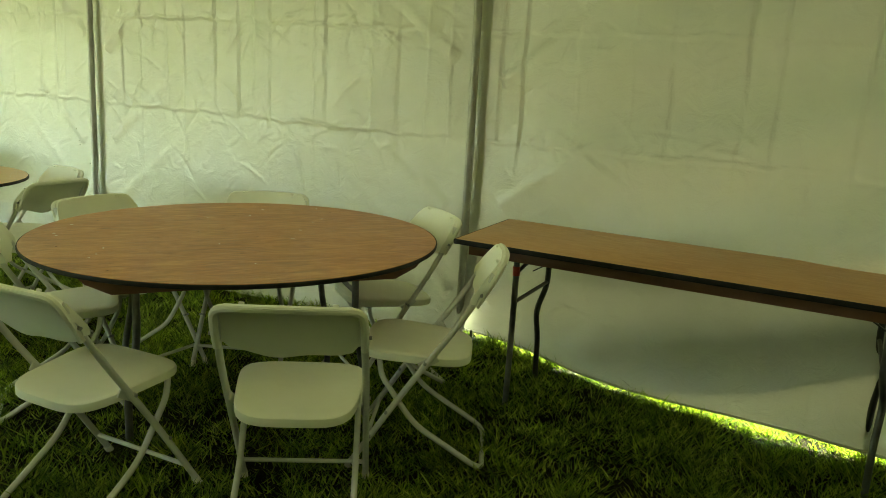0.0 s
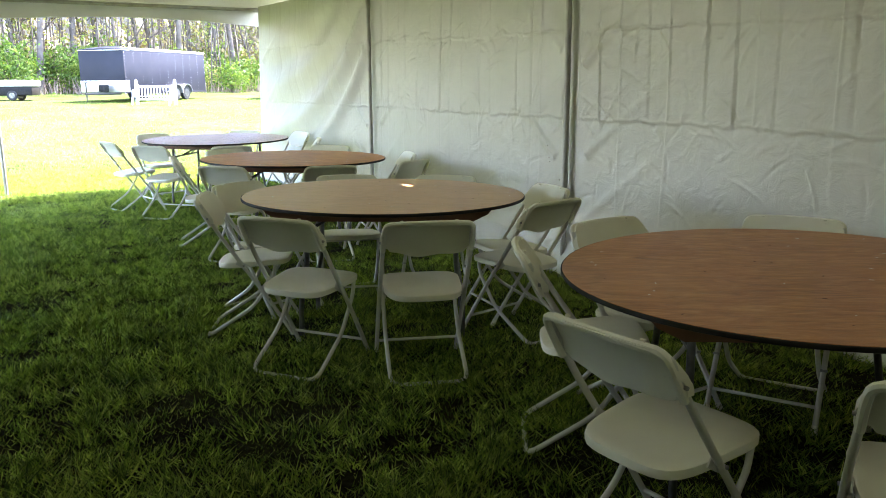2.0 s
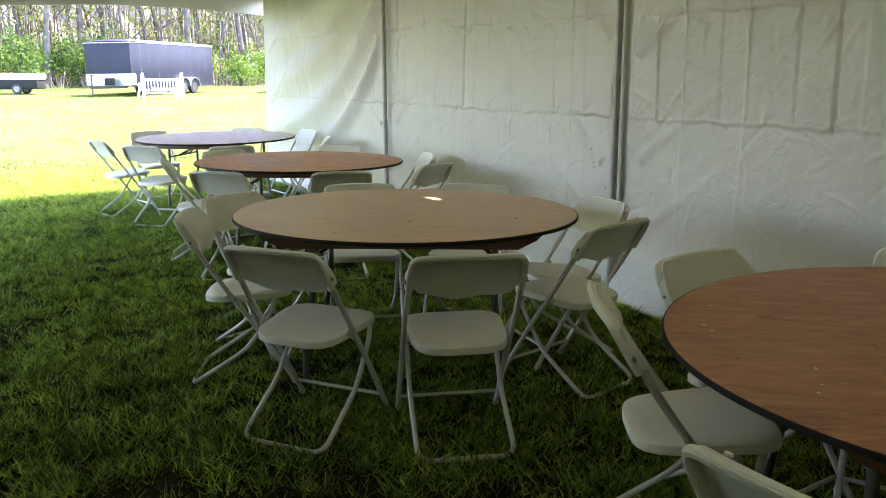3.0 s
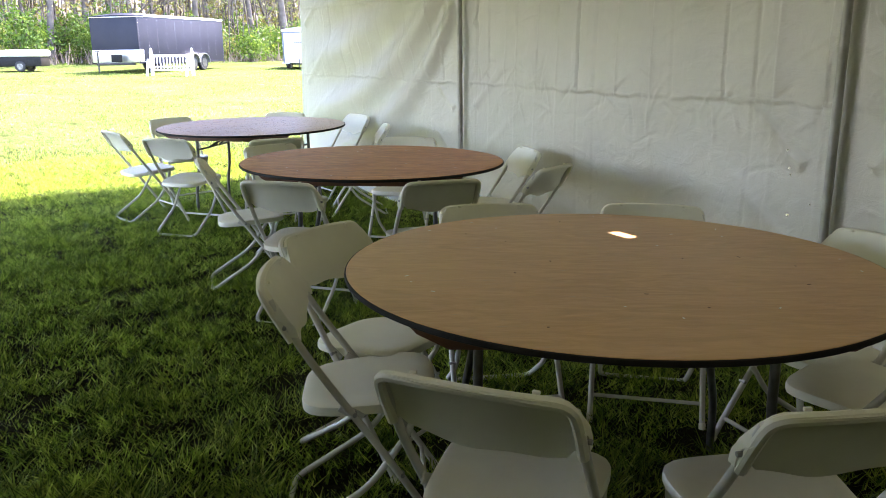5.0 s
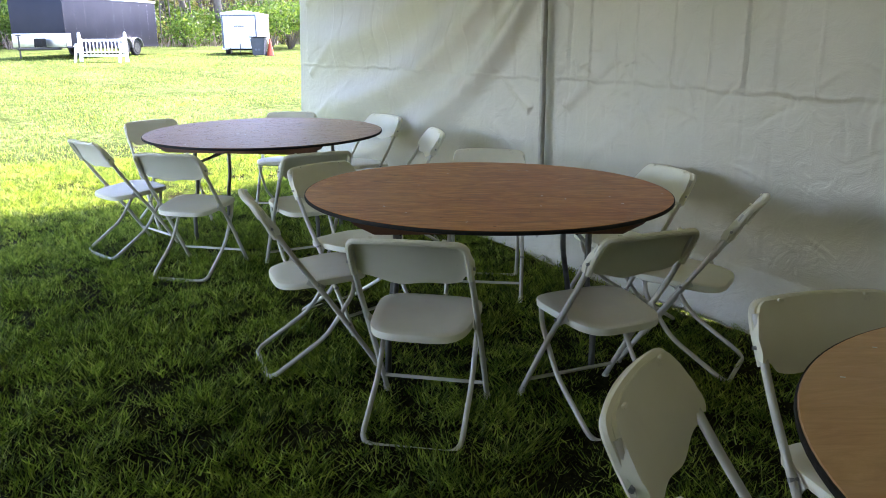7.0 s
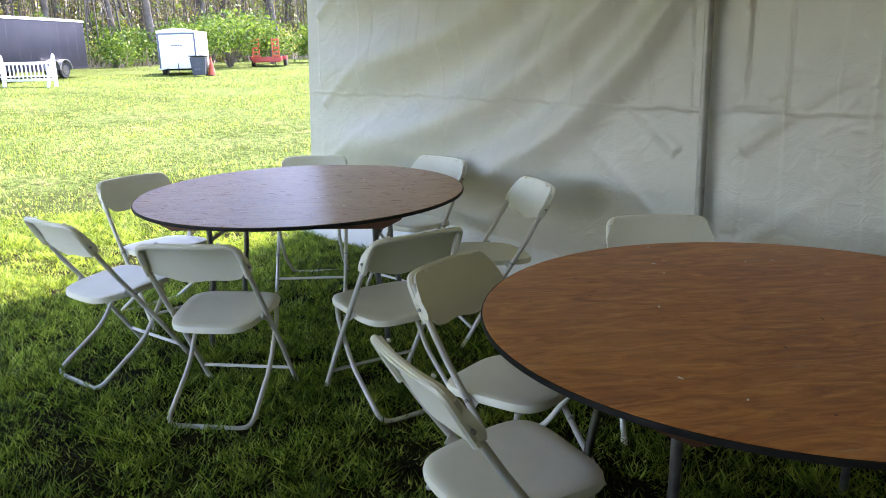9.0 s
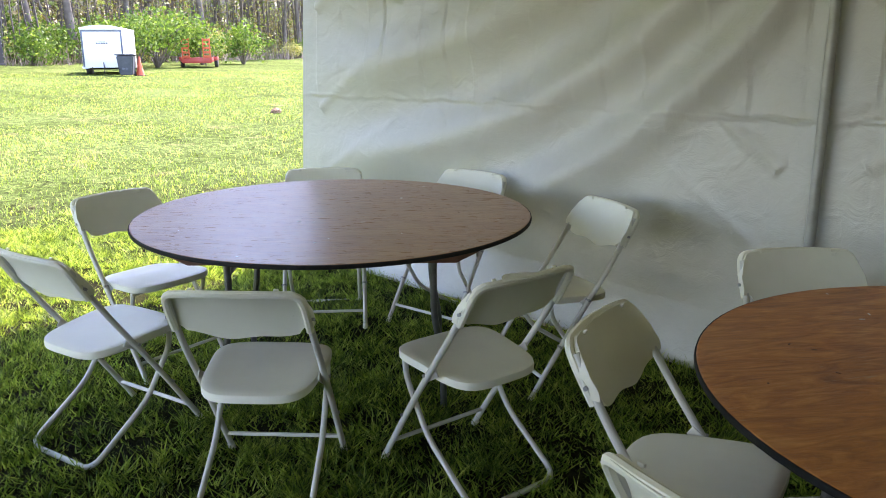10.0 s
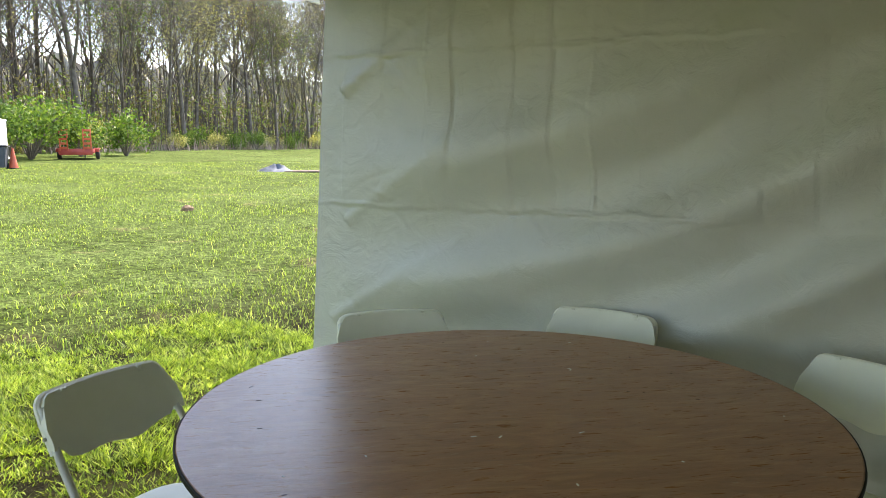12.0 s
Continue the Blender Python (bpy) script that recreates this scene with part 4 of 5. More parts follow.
def wheelie_bin(m):
    t = thing("wheelie_bin", m, "dark plastic wheeled rubbish bin beside the white trailer", "rubbish bin")
    bm = bmesh.new()
    a = [bm.verts.new((x * 0.27, y * 0.29, 0.06)) for x, y in ((-1, -1), (1, -1), (1, 1), (-1, 1))]
    b = [bm.verts.new((x * 0.34, y * 0.38, 0.98)) for x, y in ((-1, -1), (1, -1), (1, 1), (-1, 1))]
    for j in range(4):
        bm.faces.new((a[j], a[(j + 1) % 4], b[(j + 1) % 4], b[j]))
    bm.faces.new(list(reversed(a))), bm.faces.new(b)
    bmesh.ops.bevel(bm, geom=list(bm.edges), offset=0.04, segments=2, affect="EDGES")
    part("body", bm, BIN_GREY, t)
    bm = bmesh.new()
    box(bm, (0.76, 0.86, 0.05), (0, 0, 1.02), Euler((0, radians(-3), 0)).to_matrix(), 0.02)
    part("lid", bm, BIN_GREY, t)
    bm = bmesh.new()
    tube(bm, [(-0.40, -0.25, 0.96), (-0.40, 0.25, 0.96)], 0.018, 8)
    part("handle", bm, BIN_GREY, t)
    for s in (-1, 1):
        bm = bmesh.new()
        tube(bm, [(-0.26, s * 0.30 - 0.03, 0.13), (-0.26, s * 0.30 + 0.03, 0.13)], 0.13, 16)
        part("wheel", bm, TYRE, t)
    bm = bmesh.new()
    for k in (-0.10, 0.06):
        tube(bm, [(0.315, k, 0.36), (0.33, k, 0.36)], 0.06, 14)
    part("sticker", bm, TARP, t, "pale round stickers")
    return t


wheelie_bin(place(-40.00, 13.70, -35) @ Matrix.Diagonal((0.86, 0.86, 0.82, 1)))


def road_cone(m):
    t = thing("traffic_cone", m, "orange plastic traffic cone behind the bin", "traffic cone")
    bm = bmesh.new()
    tube(bm, [(0, 0, 0.03), (0, 0, 0.4), (0, 0, 0.78)], 0.1, 16, taper=[0.17, 0.10, 0.03])
    part("cone", bm, ORANGE, t)
    bm = bmesh.new()
    box(bm, (0.40, 0.40, 0.03), (0, 0, 0.015), None, 0.01)
    part("base", bm, RUBBER, t)


road_cone(place(-40.00, 14.23, 10))


def flat_trailer(m):
    """A low red equipment trailer with two ladder ramps standing up at its rear."""
    t = thing("flatbed_trailer", m, "low red equipment trailer with two upright ladder ramps", "trailer")
    bm = bmesh.new()
    box(bm, (3.2, 1.7, 0.12), (0, 0, 0.55), None, 0.02)
    part("deck", bm, LUMBER, t, "worn wooden deck")
    bm = bmesh.new()
    for s in (-1, 1):
        box(bm, (3.3, 0.10, 0.30), (0, s * 0.88, 0.55), None, 0.015)
    box(bm, (0.12, 1.76, 0.40), (1.62, 0, 0.50), None, 0.015)
    part("side_frame", bm, RED_PAINT, t)
    for s in (-1, 1):
        wheel(t, 0.45, s * 1.03, 0.32, 0.2)
        bm = bmesh.new()
        box(bm, (1.0, 0.26, 0.06), (0.45, s * 1.03, 0.70), None, 0.02)
        box(bm, (0.06, 0.26, 0.24), (0.95, s * 1.03, 0.60), None, 0.02)
        part("fender", bm, RED_PAINT, t)
        ramp_bm = bmesh.new()
        for e in (-0.20, 0.20):
            box(ramp_bm, (0.06, 0.07, 1.45), (1.70, s * 0.62 + e, 1.30), None, 0.006)
        rm = part("ramp", ramp_bm, ORANGE, t, "orange-red ladder ramp standing upright")
        for k in range(5):
            bm = bmesh.new()
            box(bm, (0.05, 0.36, 0.15), (1.70, s * 0.62, 0.76 + k * 0.29), None, 0.005)
            part("rung", bm, ORANGE, rm)
    bm = bmesh.new()
    tube(bm, [(-1.6, 0.5, 0.5), (-2.6, 0, 0.48)], 0.05, 6)
    tube(bm, [(-1.6, -0.5, 0.5), (-2.6, 0, 0.48)], 0.05, 6)
    part("tongue", bm, RED_PAINT, t)
    bm = bmesh.new()
    tube(bm, [(-2.4, 0, 0), (-2.4, 0, 0.8)], 0.04, 8)
    part("jack", bm, DARK_STEEL, t)
    return t


flat_trailer(place(-48.58, 21.38, -35) @ Matrix.Diagonal((0.86, 0.86, 0.74, 1)))


def covered_cart(m):
    t = thing("covered_cart", m, "low dark cart under a white cover on the field", "cart")
    bm = bmesh.new()
    box(bm, (1.7, 1.2, 0.42), (0, 0, 0.43), None, 0.06)
    part("body", bm, RUBBER, t)
    bm = bmesh.new()
    box(bm, (1.85, 1.3, 0.30), (0, 0, 0.76), None, 0.12)
    part("cover", bm, WHITE_PAINT, t, "white sheet cover")
    for s in (-1, 1):
        wheel(t, 0.0, s * 0.60, 0.22, 0.14)


covered_cart(place(-42.34, 1.30, 70))


def ride_on_mower(m):
    t = thing("ride_on_mower", m, "small red ride-on mower parked beside the cart", "mower")
    bm = bmesh.new()
    box(bm, (1.0, 0.6, 0.42), (0.2, 0, 0.55), None, 0.12)
    part("hood", bm, RED_GLOSS, t)
    bm = bmesh.new()
    box(bm, (0.45, 0.5, 0.12), (-0.5, 0, 0.62), None, 0.05)
    box(bm, (0.12, 0.5, 0.45), (-0.75, 0, 0.85), None, 0.05)
    part("seat", bm, RUBBER, t)
    for x, r in ((0.55, 0.22), (-0.5, 0.30)):
        for s in (-1, 1):
            wheel(t, x, s * 0.38, r, 0.2)
    bm = bmesh.new()
    tube(bm, [(-0.1, 0, 0.7), (-0.22, 0, 1.0)], 0.02, 6)
    part("steering_column", bm, DARK_STEEL, t)


ride_on_mower(place(-42.77, -0.68, 80))


def tarp_heap(m):
    rnd = random.Random(4)
    bm = bmesh.new()
    n, k = 26, 9
    top = bm.verts.new((0, 0, 0.42))
    rows = []
    for j in range(1, k + 1):
        rr = j / k
        row = []
        for i in range(n):
            a = 2 * math.pi * i / n
            z = 0.42 * (1 - rr ** 1.6) * (0.75 + 0.35 * math.sin(3 * a + 4 * rr) + rnd.uniform(-0.12, 0.12)) + 0.01
            row.append(bm.verts.new((1.05 * rr * math.cos(a) * (1 + 0.12 * math.sin(2 * a)), 0.6 * rr * math.sin(a), max(z, 0.0))))
        rows.append(row)
    for i in range(n):
        bm.faces.new((top, rows[0][i], rows[0][(i + 1) % n]))
        for a, b in zip(rows, rows[1:]):
            bm.faces.new((a[i], b[i], b[(i + 1) % n], a[(i + 1) % n]))
    ob = finish("tarpaulin_heap", bm, TARP)
    ob.matrix_basis = m
    tagged(ob, "crumpled grey-blue tarpaulin heap lying on the grass", "tarpaulin")


heap = place(-34.17, 21.88, 35, 0.02) @ Matrix.Diagonal((0.75, 0.75, 0.75, 1))
tarp_heap(heap)


def plank_pile(m):
    t = thing("plank_pile", m, "low pile of weathered planks lying on the grass", "planks")
    for i in range(6):
        bm = bmesh.new()
        box(bm, (3.2 - 0.2 * (i % 3), 0.18, 0.045), (0.1 * (i % 2), -0.5 + 0.21 * i, 0.028 + 0.004 * (i % 2)), Euler((0, 0, 0.03 * (i % 3 - 1))).to_matrix(), 0.006)
        part("plank", bm, LUMBER, t)


plank_pile(place(-33.33, 22.86, 40))


def dry_clump(m):
    bm = bmesh.new()
    rnd = random.Random(9)
    bmesh.ops.create_icosphere(bm, subdivisions=3, radius=0.17)
    for v in bm.verts:
        k = 1 + 0.35 * noise.noise(v.co * 14) + rnd.uniform(-0.08, 0.08)
        v.co = Vector((v.co.x * k * 1.1, v.co.y * k * 0.8, max(v.co.z * k * 0.62, -0.05) + 0.05))
    ob = finish("dead_leaf_clump", bm, STUMP)
    ob.matrix_basis = m
    tagged(ob, "brown clump of dead leaves on the lawn", "leaf clump")


dry_clump(place(-21.81, 9.13, 20) @ Matrix.Diagonal((0.62, 0.62, 0.72, 1)))

# ---- woods ----


def grow(rnd, height, spread, lean=(0, 0), depth=4, sides=6):
    """A bare branching tree as tapered tubes; gives verts, quad faces and the tips."""
    V, F, tips = [], [], []

    def limb(p, d, length, r, level):
        n = 5 if level == 0 else 3
        pts, q, dirv = [p.copy()], p.copy(), d.copy()
        for i in range(n):
            dirv = (dirv + Vector((rnd.gauss(0, 1), rnd.gauss(0, 1), rnd.gauss(0, 0.5))) * (0.055 if level == 0 else 0.20)).normalized()
            if level:
                dirv = (dirv + Vector((0, 0, 0.07))).normalized()
            q = q + dirv * length / n
            pts.append(q.copy())
        k = sides if level == 0 else (5 if level == 1 else 3)
        base = len(V)
        for i, c in enumerate(pts):
            f = i / n
            rr = r * (1 - 0.62 * f)
            if level == 0 and i == 0:
                rr *= 1.35
            ax = dirv.orthogonal().normalized()
            ay = dirv.cross(ax)
            for j in range(k):
                a = 2 * math.pi * j / k
                V.append(c + rr * (math.cos(a) * ax + math.sin(a) * ay))
        for i in range(n):
            for j in range(k):
                F.append((base + i * k + j, base + i * k + (j + 1) % k, base + (i + 1) * k + (j + 1) % k, base + (i + 1) * k + j))
        if level >= depth:
            tips.append(pts[-1])
            return
        if level == depth - 1:
            tips.append(pts[-1]), tips.append(pts[-2])
        count = (9, 5, 4, 3)[level] if level < 4 else 2
        for c in range(count):
            f = (0.20 + 0.80 * (c + rnd.random()) / count) if level == 0 else (0.30 + 0.7 * (c + rnd.random()) / count)
            f = min(f, 0.99)
            i = min(int(f * n), n - 1)
            at = pts[i].lerp(pts[i + 1], f * n - i)
            a = rnd.uniform(0, 2 * math.pi)
            out = Vector((math.cos(a), math.sin(a), 0))
            if level:
                out = (out + dirv * 0.4).normalized()
            nd = (dirv * rnd.uniform(0.55, 0.95) + out * spread * rnd.uniform(0.6, 1.1)).normalized()
            limb(at, nd, length * rnd.uniform(0.36, 0.56) * (1.15 - 0.5 * f if level == 0 else 0.95), r * (1 - 0.62 * f) * rnd.uniform(0.42, 0.62), level + 1)

    limb(Vector((0, 0, -0.15)), Vector((lean[0], lean[1], 1)).normalized(), height, height * rnd.uniform(0.0090, 0.0150), 0)
    return V, F, tips


def leaf_cloud(rng, centres, each, spread, size, flat=0.5):
    """Small leaf-shaped quads scattered round the given points."""
    c = np.repeat(np.asarray(centres, dtype=float), each, axis=0)
    c = c + rng.normal(0, spread, c.shape)
    n = len(c)
    a = rng.normal(0, 1, (n, 3))
    a /= np.linalg.norm(a, axis=1, keepdims=True)
    b = np.cross(a, rng.normal(0, 1, (n, 3)) * (1, 1, flat))
    b /= np.linalg.norm(b, axis=1, keepdims=True) + 1e-9
    s = size * rng.uniform(0.6, 1.4, (n, 1))
    V = np.stack([c - a * s, c + b * s * 0.55, c + a * s, c - b * s * 0.55], 1).reshape(-1, 3)
    return V, np.arange(4 * n).reshape(n, 4)


def build_tree(seed, height, spread, leaf_mat, each, label, lean=(0, 0), depth=3):
    rnd, rng = random.Random(seed), np.random.RandomState(seed)
    V, F, tips = grow(rnd, height, spread, lean, depth)
    t = thing("tree", Matrix(), label, "tree", "trees of the wood")
    sheet("trunk", [tuple(v) for v in V], F, BARK, t)
    keep = [tuple(p) for p in tips if rnd.random() < 0.8]
    c = np.repeat(np.array([tuple(p) for p in tips]), 9, axis=0)
    w = rng.normal(0, 1, c.shape)
    w = w / np.linalg.norm(w, axis=1, keepdims=True) + (0, 0, 0.35)
    c = c + rng.normal(0, 0.35, c.shape)
    e = np.cross(w, rng.normal(0, 1, c.shape)) * 0.010
    L = rng.uniform(0.6, 1.8, (len(c), 1))
    TV = np.stack([c - e, c + e, c + w * L], 1).reshape(-1, 3)
    tagged(sheet("twig_spray", TV, np.arange(len(TV)).reshape(-1, 3), BARK, t, False), kind="stuff")
    LV, LF = leaf_cloud(rng, keep, each * 2, 0.80, 0.066)
    sheet("crown", LV, LF, leaf_mat, t, False)
    return t


def build_bush(seed, r, h, mat):
    rnd, rng = random.Random(seed), np.random.RandomState(seed)
    t = thing("bush", Matrix(), "fresh green shrub at the edge of the wood", "bush", "shrubs at the wood's edge")
    V, F, cen = [], [], []
    bm = bmesh.new()
    for i in range(16):
        a, out = rnd.uniform(0, 6.28), rnd.uniform(0.2, 1.0) * r
        p = Vector((out * math.cos(a), out * math.sin(a), h * rnd.uniform(0.5, 1.0) * (1.1 - 0.45 * out / r)))
        mid = p * 0.5 + Vector((0, 0, 0.12 * h))
        tube(bm, [(0, 0, -0.05), mid, p], 0.02, 4, False, [0.03, 0.02, 0.006])
        for k in range(7):
            cen.append(tuple(mid.lerp(p, k / 6) + Vector((rnd.gauss(0, 0.25), rnd.gauss(0, 0.25), rnd.gauss(0, 0.2)))))
    tagged(part("woody_base", bm, BARK, t), kind="stuff")
    LV, LF = leaf_cloud(rng, cen, 12, 0.26, 0.105)
    LV[:, 2] = np.maximum(LV[:, 2], 0.02)
    sheet("crown", LV, LF, mat, t, False)
    return t


tree_kinds = [
    build_tree(11, 15.2, 0.74, LEAF_B, 9, "tall slender tree with pale yellow-green spring buds"),
    build_tree(12, 17.7, 0.68, LEAF_B, 4, "tall nearly bare tree with grey-brown bark"),
    build_tree(13, 13.7, 1.08, LEAF_A, 8, "spreading tree with fresh green spring leaves"),
    build_tree(14, 19.3, 0.61, LEAF_C, 5, "tall tree with rusty orange spring buds"),
    build_tree(15, 11.2, 1.35, LEAF_B, 14, "leaning wide-limbed tree with pale yellow blossom", (0.25, -0.1)),
    build_tree(16, 16.1, 0.81, LEAF_A, 3, "tall nearly bare tree with a few green leaves"),
]
bush_kinds = [build_bush(31, 2.0, 2.6, LEAF_A), build_bush(32, 1.5, 1.9, LEAF_A), build_bush(33, 2.6, 3.4, LEAF_A), build_bush(34, 1.6, 2.3, LEAF_B)]


def wood_edge(v):
    """The wood's edge as a line across the field, by its place along it in metres from the south."""
    return (-51.4 - 5.0 * math.sin(v * 0.045) - 0.37 * max(0.0, v - 14), v)


def plant():
    rnd = random.Random(77)
    used = set()

    def put(kind, x, y, s):
        m = Matrix.Translation((x, y, gz(x, y) - 0.04)) @ pose(0, 0, 0, 0, 0, rnd.uniform(0, 360)) @ Matrix.Diagonal((s, s, s, 1))
        if kind not in used:
            used.add(kind)
            kind.matrix_basis = m
        else:
            ob = copy_thing(kind, m)
            ob.matrix_basis = m

    for row, (gap, back) in enumerate(((4.6, 1.5), (4.4, 6.0), (4.6, 11.0), (5.2, 17.0), (6.2, 25.0))):
        v = -26.0 - row
        while v < 80:
            x, y = wood_edge(v)
            kind = rnd.choices(range(6), (2, 2, 5, 1, 0, 4) if v < 14 else (4, 5, 1, 2, 1 if row < 2 else 0, 3))[0]
            put(tree_kinds[kind], x - back - rnd.uniform(-1.5, 1.5), y + rnd.uniform(-1.4, 1.4), rnd.uniform(0.78, 1.18))
            v += gap * rnd.uniform(0.7, 1.3)
    for row, (gap, back) in enumerate(((2.3, -0.8), (2.6, 2.2), (3.4, 6.5))):
        v = -26.0
        while v < 80:
            x, y = wood_edge(v)
            thick = 1.0 if v < 32 else 0.62
            if rnd.random() < (0.95 if v < 32 else 0.75):
                put(bush_kinds[rnd.choice((0, 1, 2, 0, 1, 3))], x - back + rnd.uniform(-1.2, 1.2), y + rnd.uniform(-0.6, 0.6), thick * rnd.uniform(0.7, 1.15))
            v += gap * rnd.uniform(0.7, 1.3)
    for x, y, s in ((-46.8, 17.0, 0.95), (-48.4, 18.8, 1.1), (-50.9, 20.1, 1.0), (-51.6, 23.0, 1.0), (-52.4, 26.2, 1.0)):
        put(bush_kinds[rnd.choice((0, 2))], x, y, s)


plant()


def undergrowth():
    """Saplings and twigs too many to count, filling the wood behind its edge."""
    rng = np.random.RandomState(5)
    n = 1500
    v, back = rng.uniform(-28, 82, n), rng.uniform(0, 34, n)
    e = np.array([wood_edge(q) for q in v])
    x, y = e[:, 0] - back, e[:, 1]
    z, h = land(x, y), rng.uniform(4, 13, n)
    r, dx, dy = rng.uniform(0.025, 0.075, n), rng.normal(0, 0.06, n), rng.normal(0, 0.06, n)
    V, F = [], []
    for j in range(3):
        a = 2 * math.pi * j / 3
        V.append(np.stack([x + r * math.cos(a), y + r * math.sin(a), z - 0.1], -1))
    for j in range(3):
        a = 2 * math.pi * j / 3
        V.append(np.stack([x + dx * h + 0.3 * r * math.cos(a), y + dy * h + 0.3 * r * math.sin(a), z + h], -1))
    V = np.stack(V, 1).reshape(-1, 3)
    b = np.arange(n)[:, None] * 6
    F = np.concatenate([np.concatenate([b + j, b + (j + 1) % 3, b + 3 + (j + 1) % 3, b + 3 + j], 1) for j in range(3)])
    tagged(sheet("saplings", V, F, BARK), "thin grey-brown saplings filling the wood", "saplings", kind="stuff")
    c = np.stack([x + dx * h * 0.8, y + dy * h * 0.8, z + h * rng.uniform(0.3, 1, n)], -1)
    V, F = leaf_cloud(rng, c, 18, 1.1, 0.07)
    tagged(sheet("sapling_leaves", V, F, LEAF_B), "sparse pale spring leaves among the saplings", "leaves", kind="stuff")
    n = 42000
    v, back = rng.uniform(-28, 82, n), rng.uniform(1, 34, n)
    x = -51.4 - 5.0 * np.sin(v * 0.045) - 0.37 * np.maximum(0.0, v - 14) - back
    c = np.stack([x, v, land(x, v) + 0.1 + 5.5 * rng.uniform(0, 1, n) ** 2.0], -1)
    V, F = leaf_cloud(rng, c, 1, 0.2, 0.17)
    tagged(sheet("undergrowth_leaves", V, F, LEAF_D), "brown and green undergrowth in the wood", "undergrowth", kind="stuff")
    n = 2600
    v, out = rng.uniform(-26, 60, n), rng.uniform(-1.0, 3.0, n)
    e = np.array([wood_edge(q) for q in v])
    base = np.stack([e[:, 0] + out, e[:, 1], np.zeros(n)], -1)
    base[:, 2] = land(base[:, 0], base[:, 1]) - 0.02
    tip = base + np.stack([rng.normal(0, 0.25, n), rng.normal(0, 0.25, n), rng.uniform(0.4, 1.3, n)], -1)
    w = rng.normal(0, 1, (n, 3)) * (0.02, 0.02, 0)
    tagged(sheet("dry_brush", np.stack([base - w, base + w, tip], 1).reshape(-1, 3), np.arange(3 * n).reshape(n, 3), STRAW, None, False), "dry brown stalks along the wood's edge", "brush", kind="stuff")


undergrowth()


def far_wood_mass():
    """The wood's depth, a long uneven bank of bare crowns far behind its edge."""
    n, k = 520, 10
    v = np.linspace(-70, 190, n + 1)
    x = -92.0 - 5.0 * np.sin(v * 0.045) - 0.36 * np.maximum(0.0, v - 14)
    h = np.array([12.2 + 3.0 * noise.noise((q * 0.13, 0, 2)) + 2.4 * noise.noise((q * 0.7, 3, 1)) + 1.2 * noise.noise((q * 2.3, 5, 1)) for q in v])
    V = []
    for j in range(k + 1):
        f = j / k
        V.append(np.stack([x - 6 * f + 1.2 * np.sin(v * 1.7 + 9 * f), v, land(x, v) - 0.3 + (h + 0.3) * f], -1))
    V = np.stack(V, 1).reshape(-1, 3)
    i = np.arange((n + 1) * (k + 1)).reshape(n + 1, k + 1)
    f = np.stack([i[:-1, :-1], i[1:, :-1], i[1:, 1:], i[:-1, 1:]], -1).reshape(-1, 4)
    tagged(sheet("backdrop", V, f, FAR_WOOD), "deep brown and green wood beyond the field", "woods", kind="structure")


far_wood_mass()

# ---- grass ----


def blades(name, x, y, h, w, rng, label):
    """Bent, tapering blades of grass, five corners each."""
    n = len(x)
    a, bend = rng.uniform(0, 2 * np.pi, n), rng.uniform(0.3, 1.6, n)
    z = land(x, y) - 0.008
    dx, dy = np.cos(a), np.sin(a)
    B = np.stack([x, y, z], -1)
    side = np.stack([-dy, dx, np.zeros(n)], -1) * w[:, None]
    mid = B + np.stack([dx * h * bend * 0.28, dy * h * bend * 0.28, h * 0.58], -1)
    tip = B + np.stack([dx * h * bend * 0.85, dy * h * bend * 0.85, h * (1.0 - 0.32 * bend)], -1)
    V = np.stack([B - side, B + side, mid + side * 0.75, mid - side * 0.75, tip], 1).reshape(-1, 3)
    b = np.arange(n)[:, None] * 5
    F = np.concatenate([np.concatenate([b, b + 1, b + 2], 1), np.concatenate([b, b + 2, b + 3], 1), np.concatenate([b + 3, b + 2, b + 4], 1)])
    return tagged(sheet(name, V, F, MEADOW, None, False), label, "grass", kind="stuff")


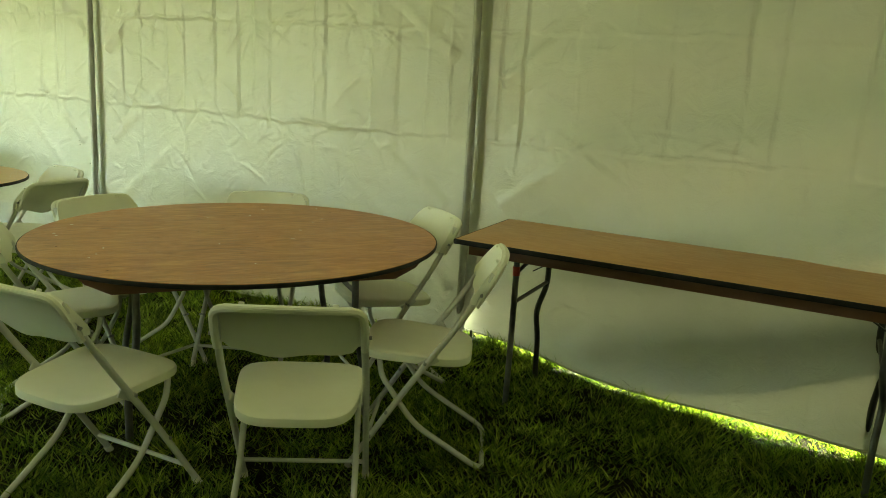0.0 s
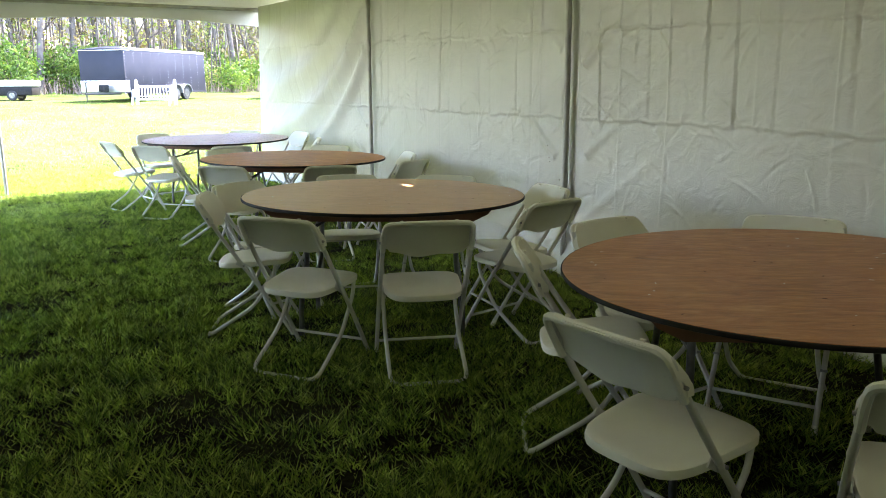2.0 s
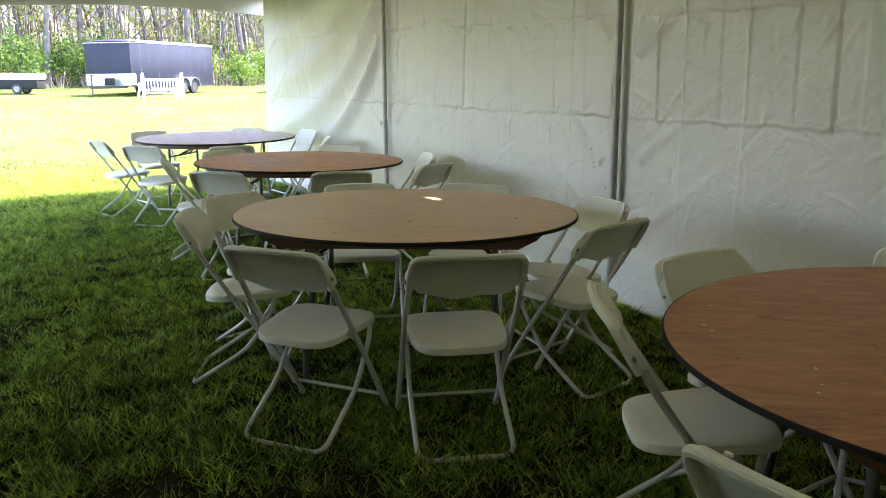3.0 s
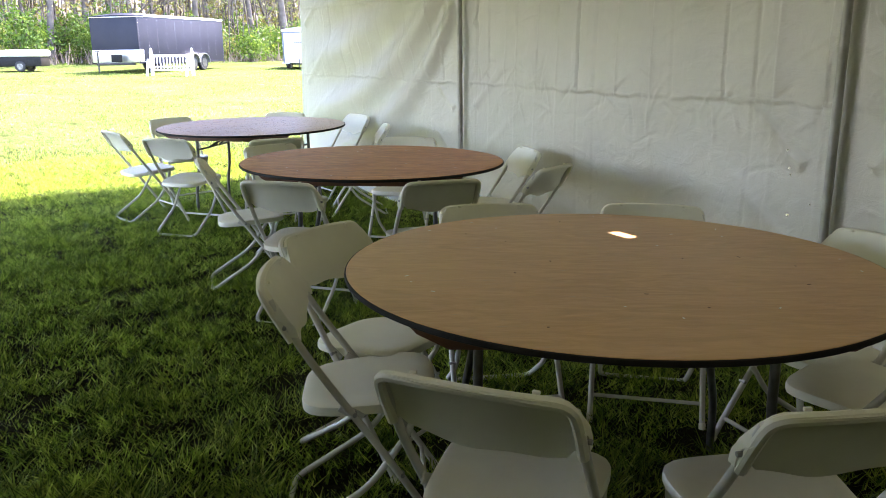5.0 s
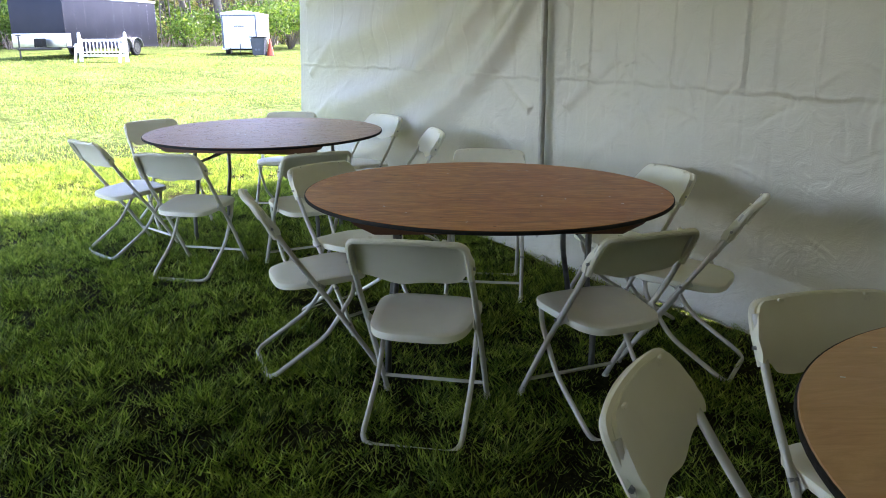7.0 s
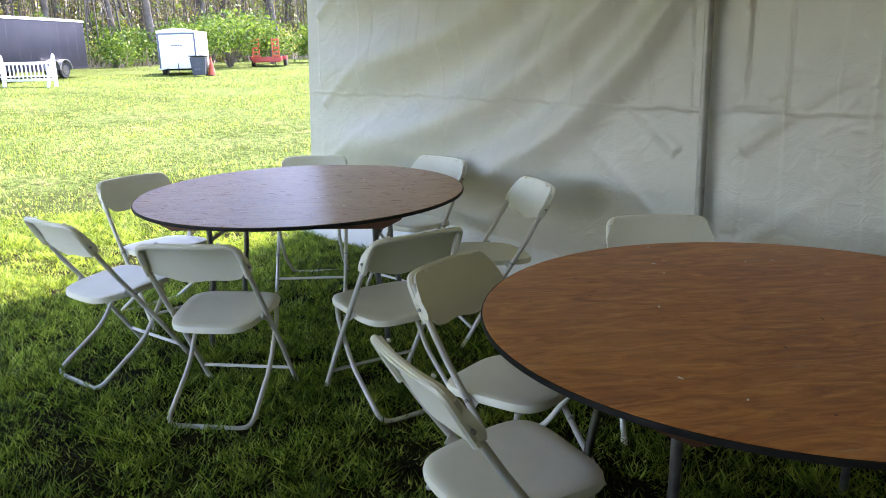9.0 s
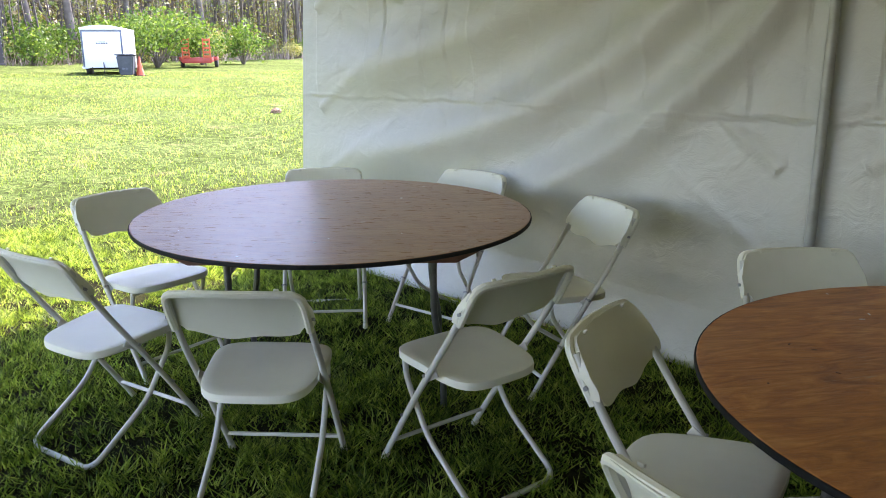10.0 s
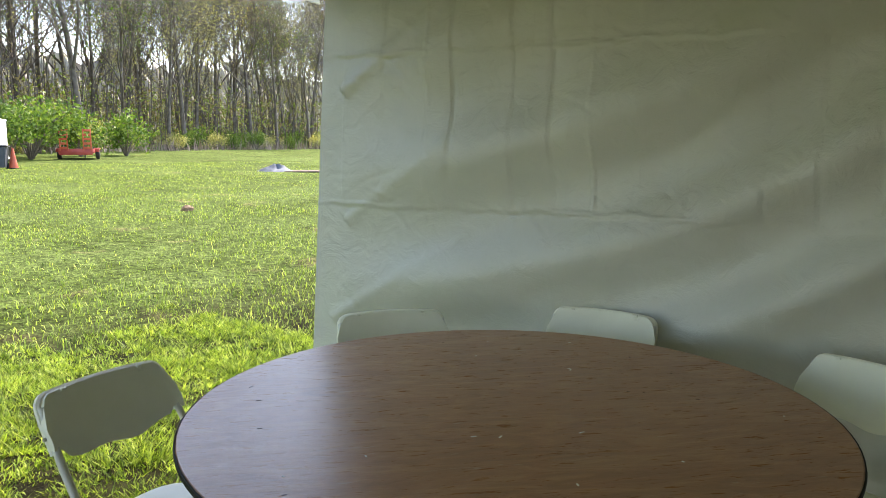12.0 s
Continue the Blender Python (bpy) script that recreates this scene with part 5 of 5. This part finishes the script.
def lay_grass():
    rng = np.random.RandomState(21)
    n = 74000
    tx, ty = rng.uniform(-15.2, 1.4, n), rng.uniform(-2.2, 4.3, n)
    wide = np.array([noise.noise((a * 1.1, b * 1.1, 0.3)) for a, b in zip(tx, ty)])
    tuft = np.array([noise.noise((a * 3.6, b * 3.6, 1.7)) for a, b in zip(tx, ty)])
    flow = np.array([noise.noise((a * 1.7, b * 1.7, 5.1)) for a, b in zip(tx, ty)])
    clump = np.array([noise.noise((a * 11, b * 11, 2.9)) for a, b in zip(tx, ty)])
    pick = 0.5 * wide + 0.8 * tuft + 0.9 * clump > rng.uniform(-1.0, 0.05, n)
    pick &= (ty > -1.75 + 0.5 * wide + 0.3 * tuft + rng.normal(0, 0.15, n)) & (tx > -14.5 + 0.9 * flow + 0.4 * tuft + rng.normal(0, 0.2, n))
    tx, ty, wide, tuft, flow, clump = tx[pick], ty[pick], wide[pick], tuft[pick], flow[pick], clump[pick]
    k = 13
    m = len(tx) * k
    x, y = np.repeat(tx, k) + rng.normal(0, 0.026, m), np.repeat(ty, k) + rng.normal(0, 0.026, m)
    tall = np.clip(0.042 + 0.035 * (tuft + 0.35 * wide) + 0.035 * clump, 0.016, 0.066) * rng.uniform(0.8, 1.25, len(tx))
    h = np.repeat(tall, k) * rng.uniform(0.5, 1.3, m)
    way = np.repeat(flow * 9.0 + rng.normal(0, 1.6, len(tx)), k) + rng.normal(0, 1.2, m)
    lean = h * rng.uniform(0.3, 1.7, m)
    half = rng.uniform(0.0028, 0.0058, m)
    base = np.stack([x, y, land(x, y) - 0.006], -1)
    face = rng.uniform(0, 2 * np.pi, m)
    side = np.stack([np.cos(face), np.sin(face), np.zeros(m)], -1) * half[:, None]
    tip = base + np.stack([np.cos(way) * lean, np.sin(way) * lean, h], -1)
    V = np.stack([base - side, base + side, tip], 1).reshape(-1, 3)
    tagged(sheet("grass", V, np.arange(3 * m).reshape(m, 3), BLADE, None, False), "matted tufts of green grass under the tent", "grass", kind="stuff")
    n = 100000
    d = 13 + 30 * rng.uniform(0, 1, n) ** 1.7
    x, y = -d + rng.uniform(-1, 1, n), rng.uniform(-8, 1, n) + rng.uniform(0, 1, n) * d * 0.75
    g = np.array([noise.noise((a * 0.5, b * 0.5, 4.3)) for a, b in zip(x, y)])
    ok = g > rng.uniform(-0.6, 0.15, n)
    x, y, d = x[ok], y[ok], d[ok]
    blades("meadow_grass", x, y, rng.uniform(0.03, 0.08, len(x)), 0.0040 * (d / 13) ** 0.8, rng, "sunlit green grass of the open field")


lay_grass()
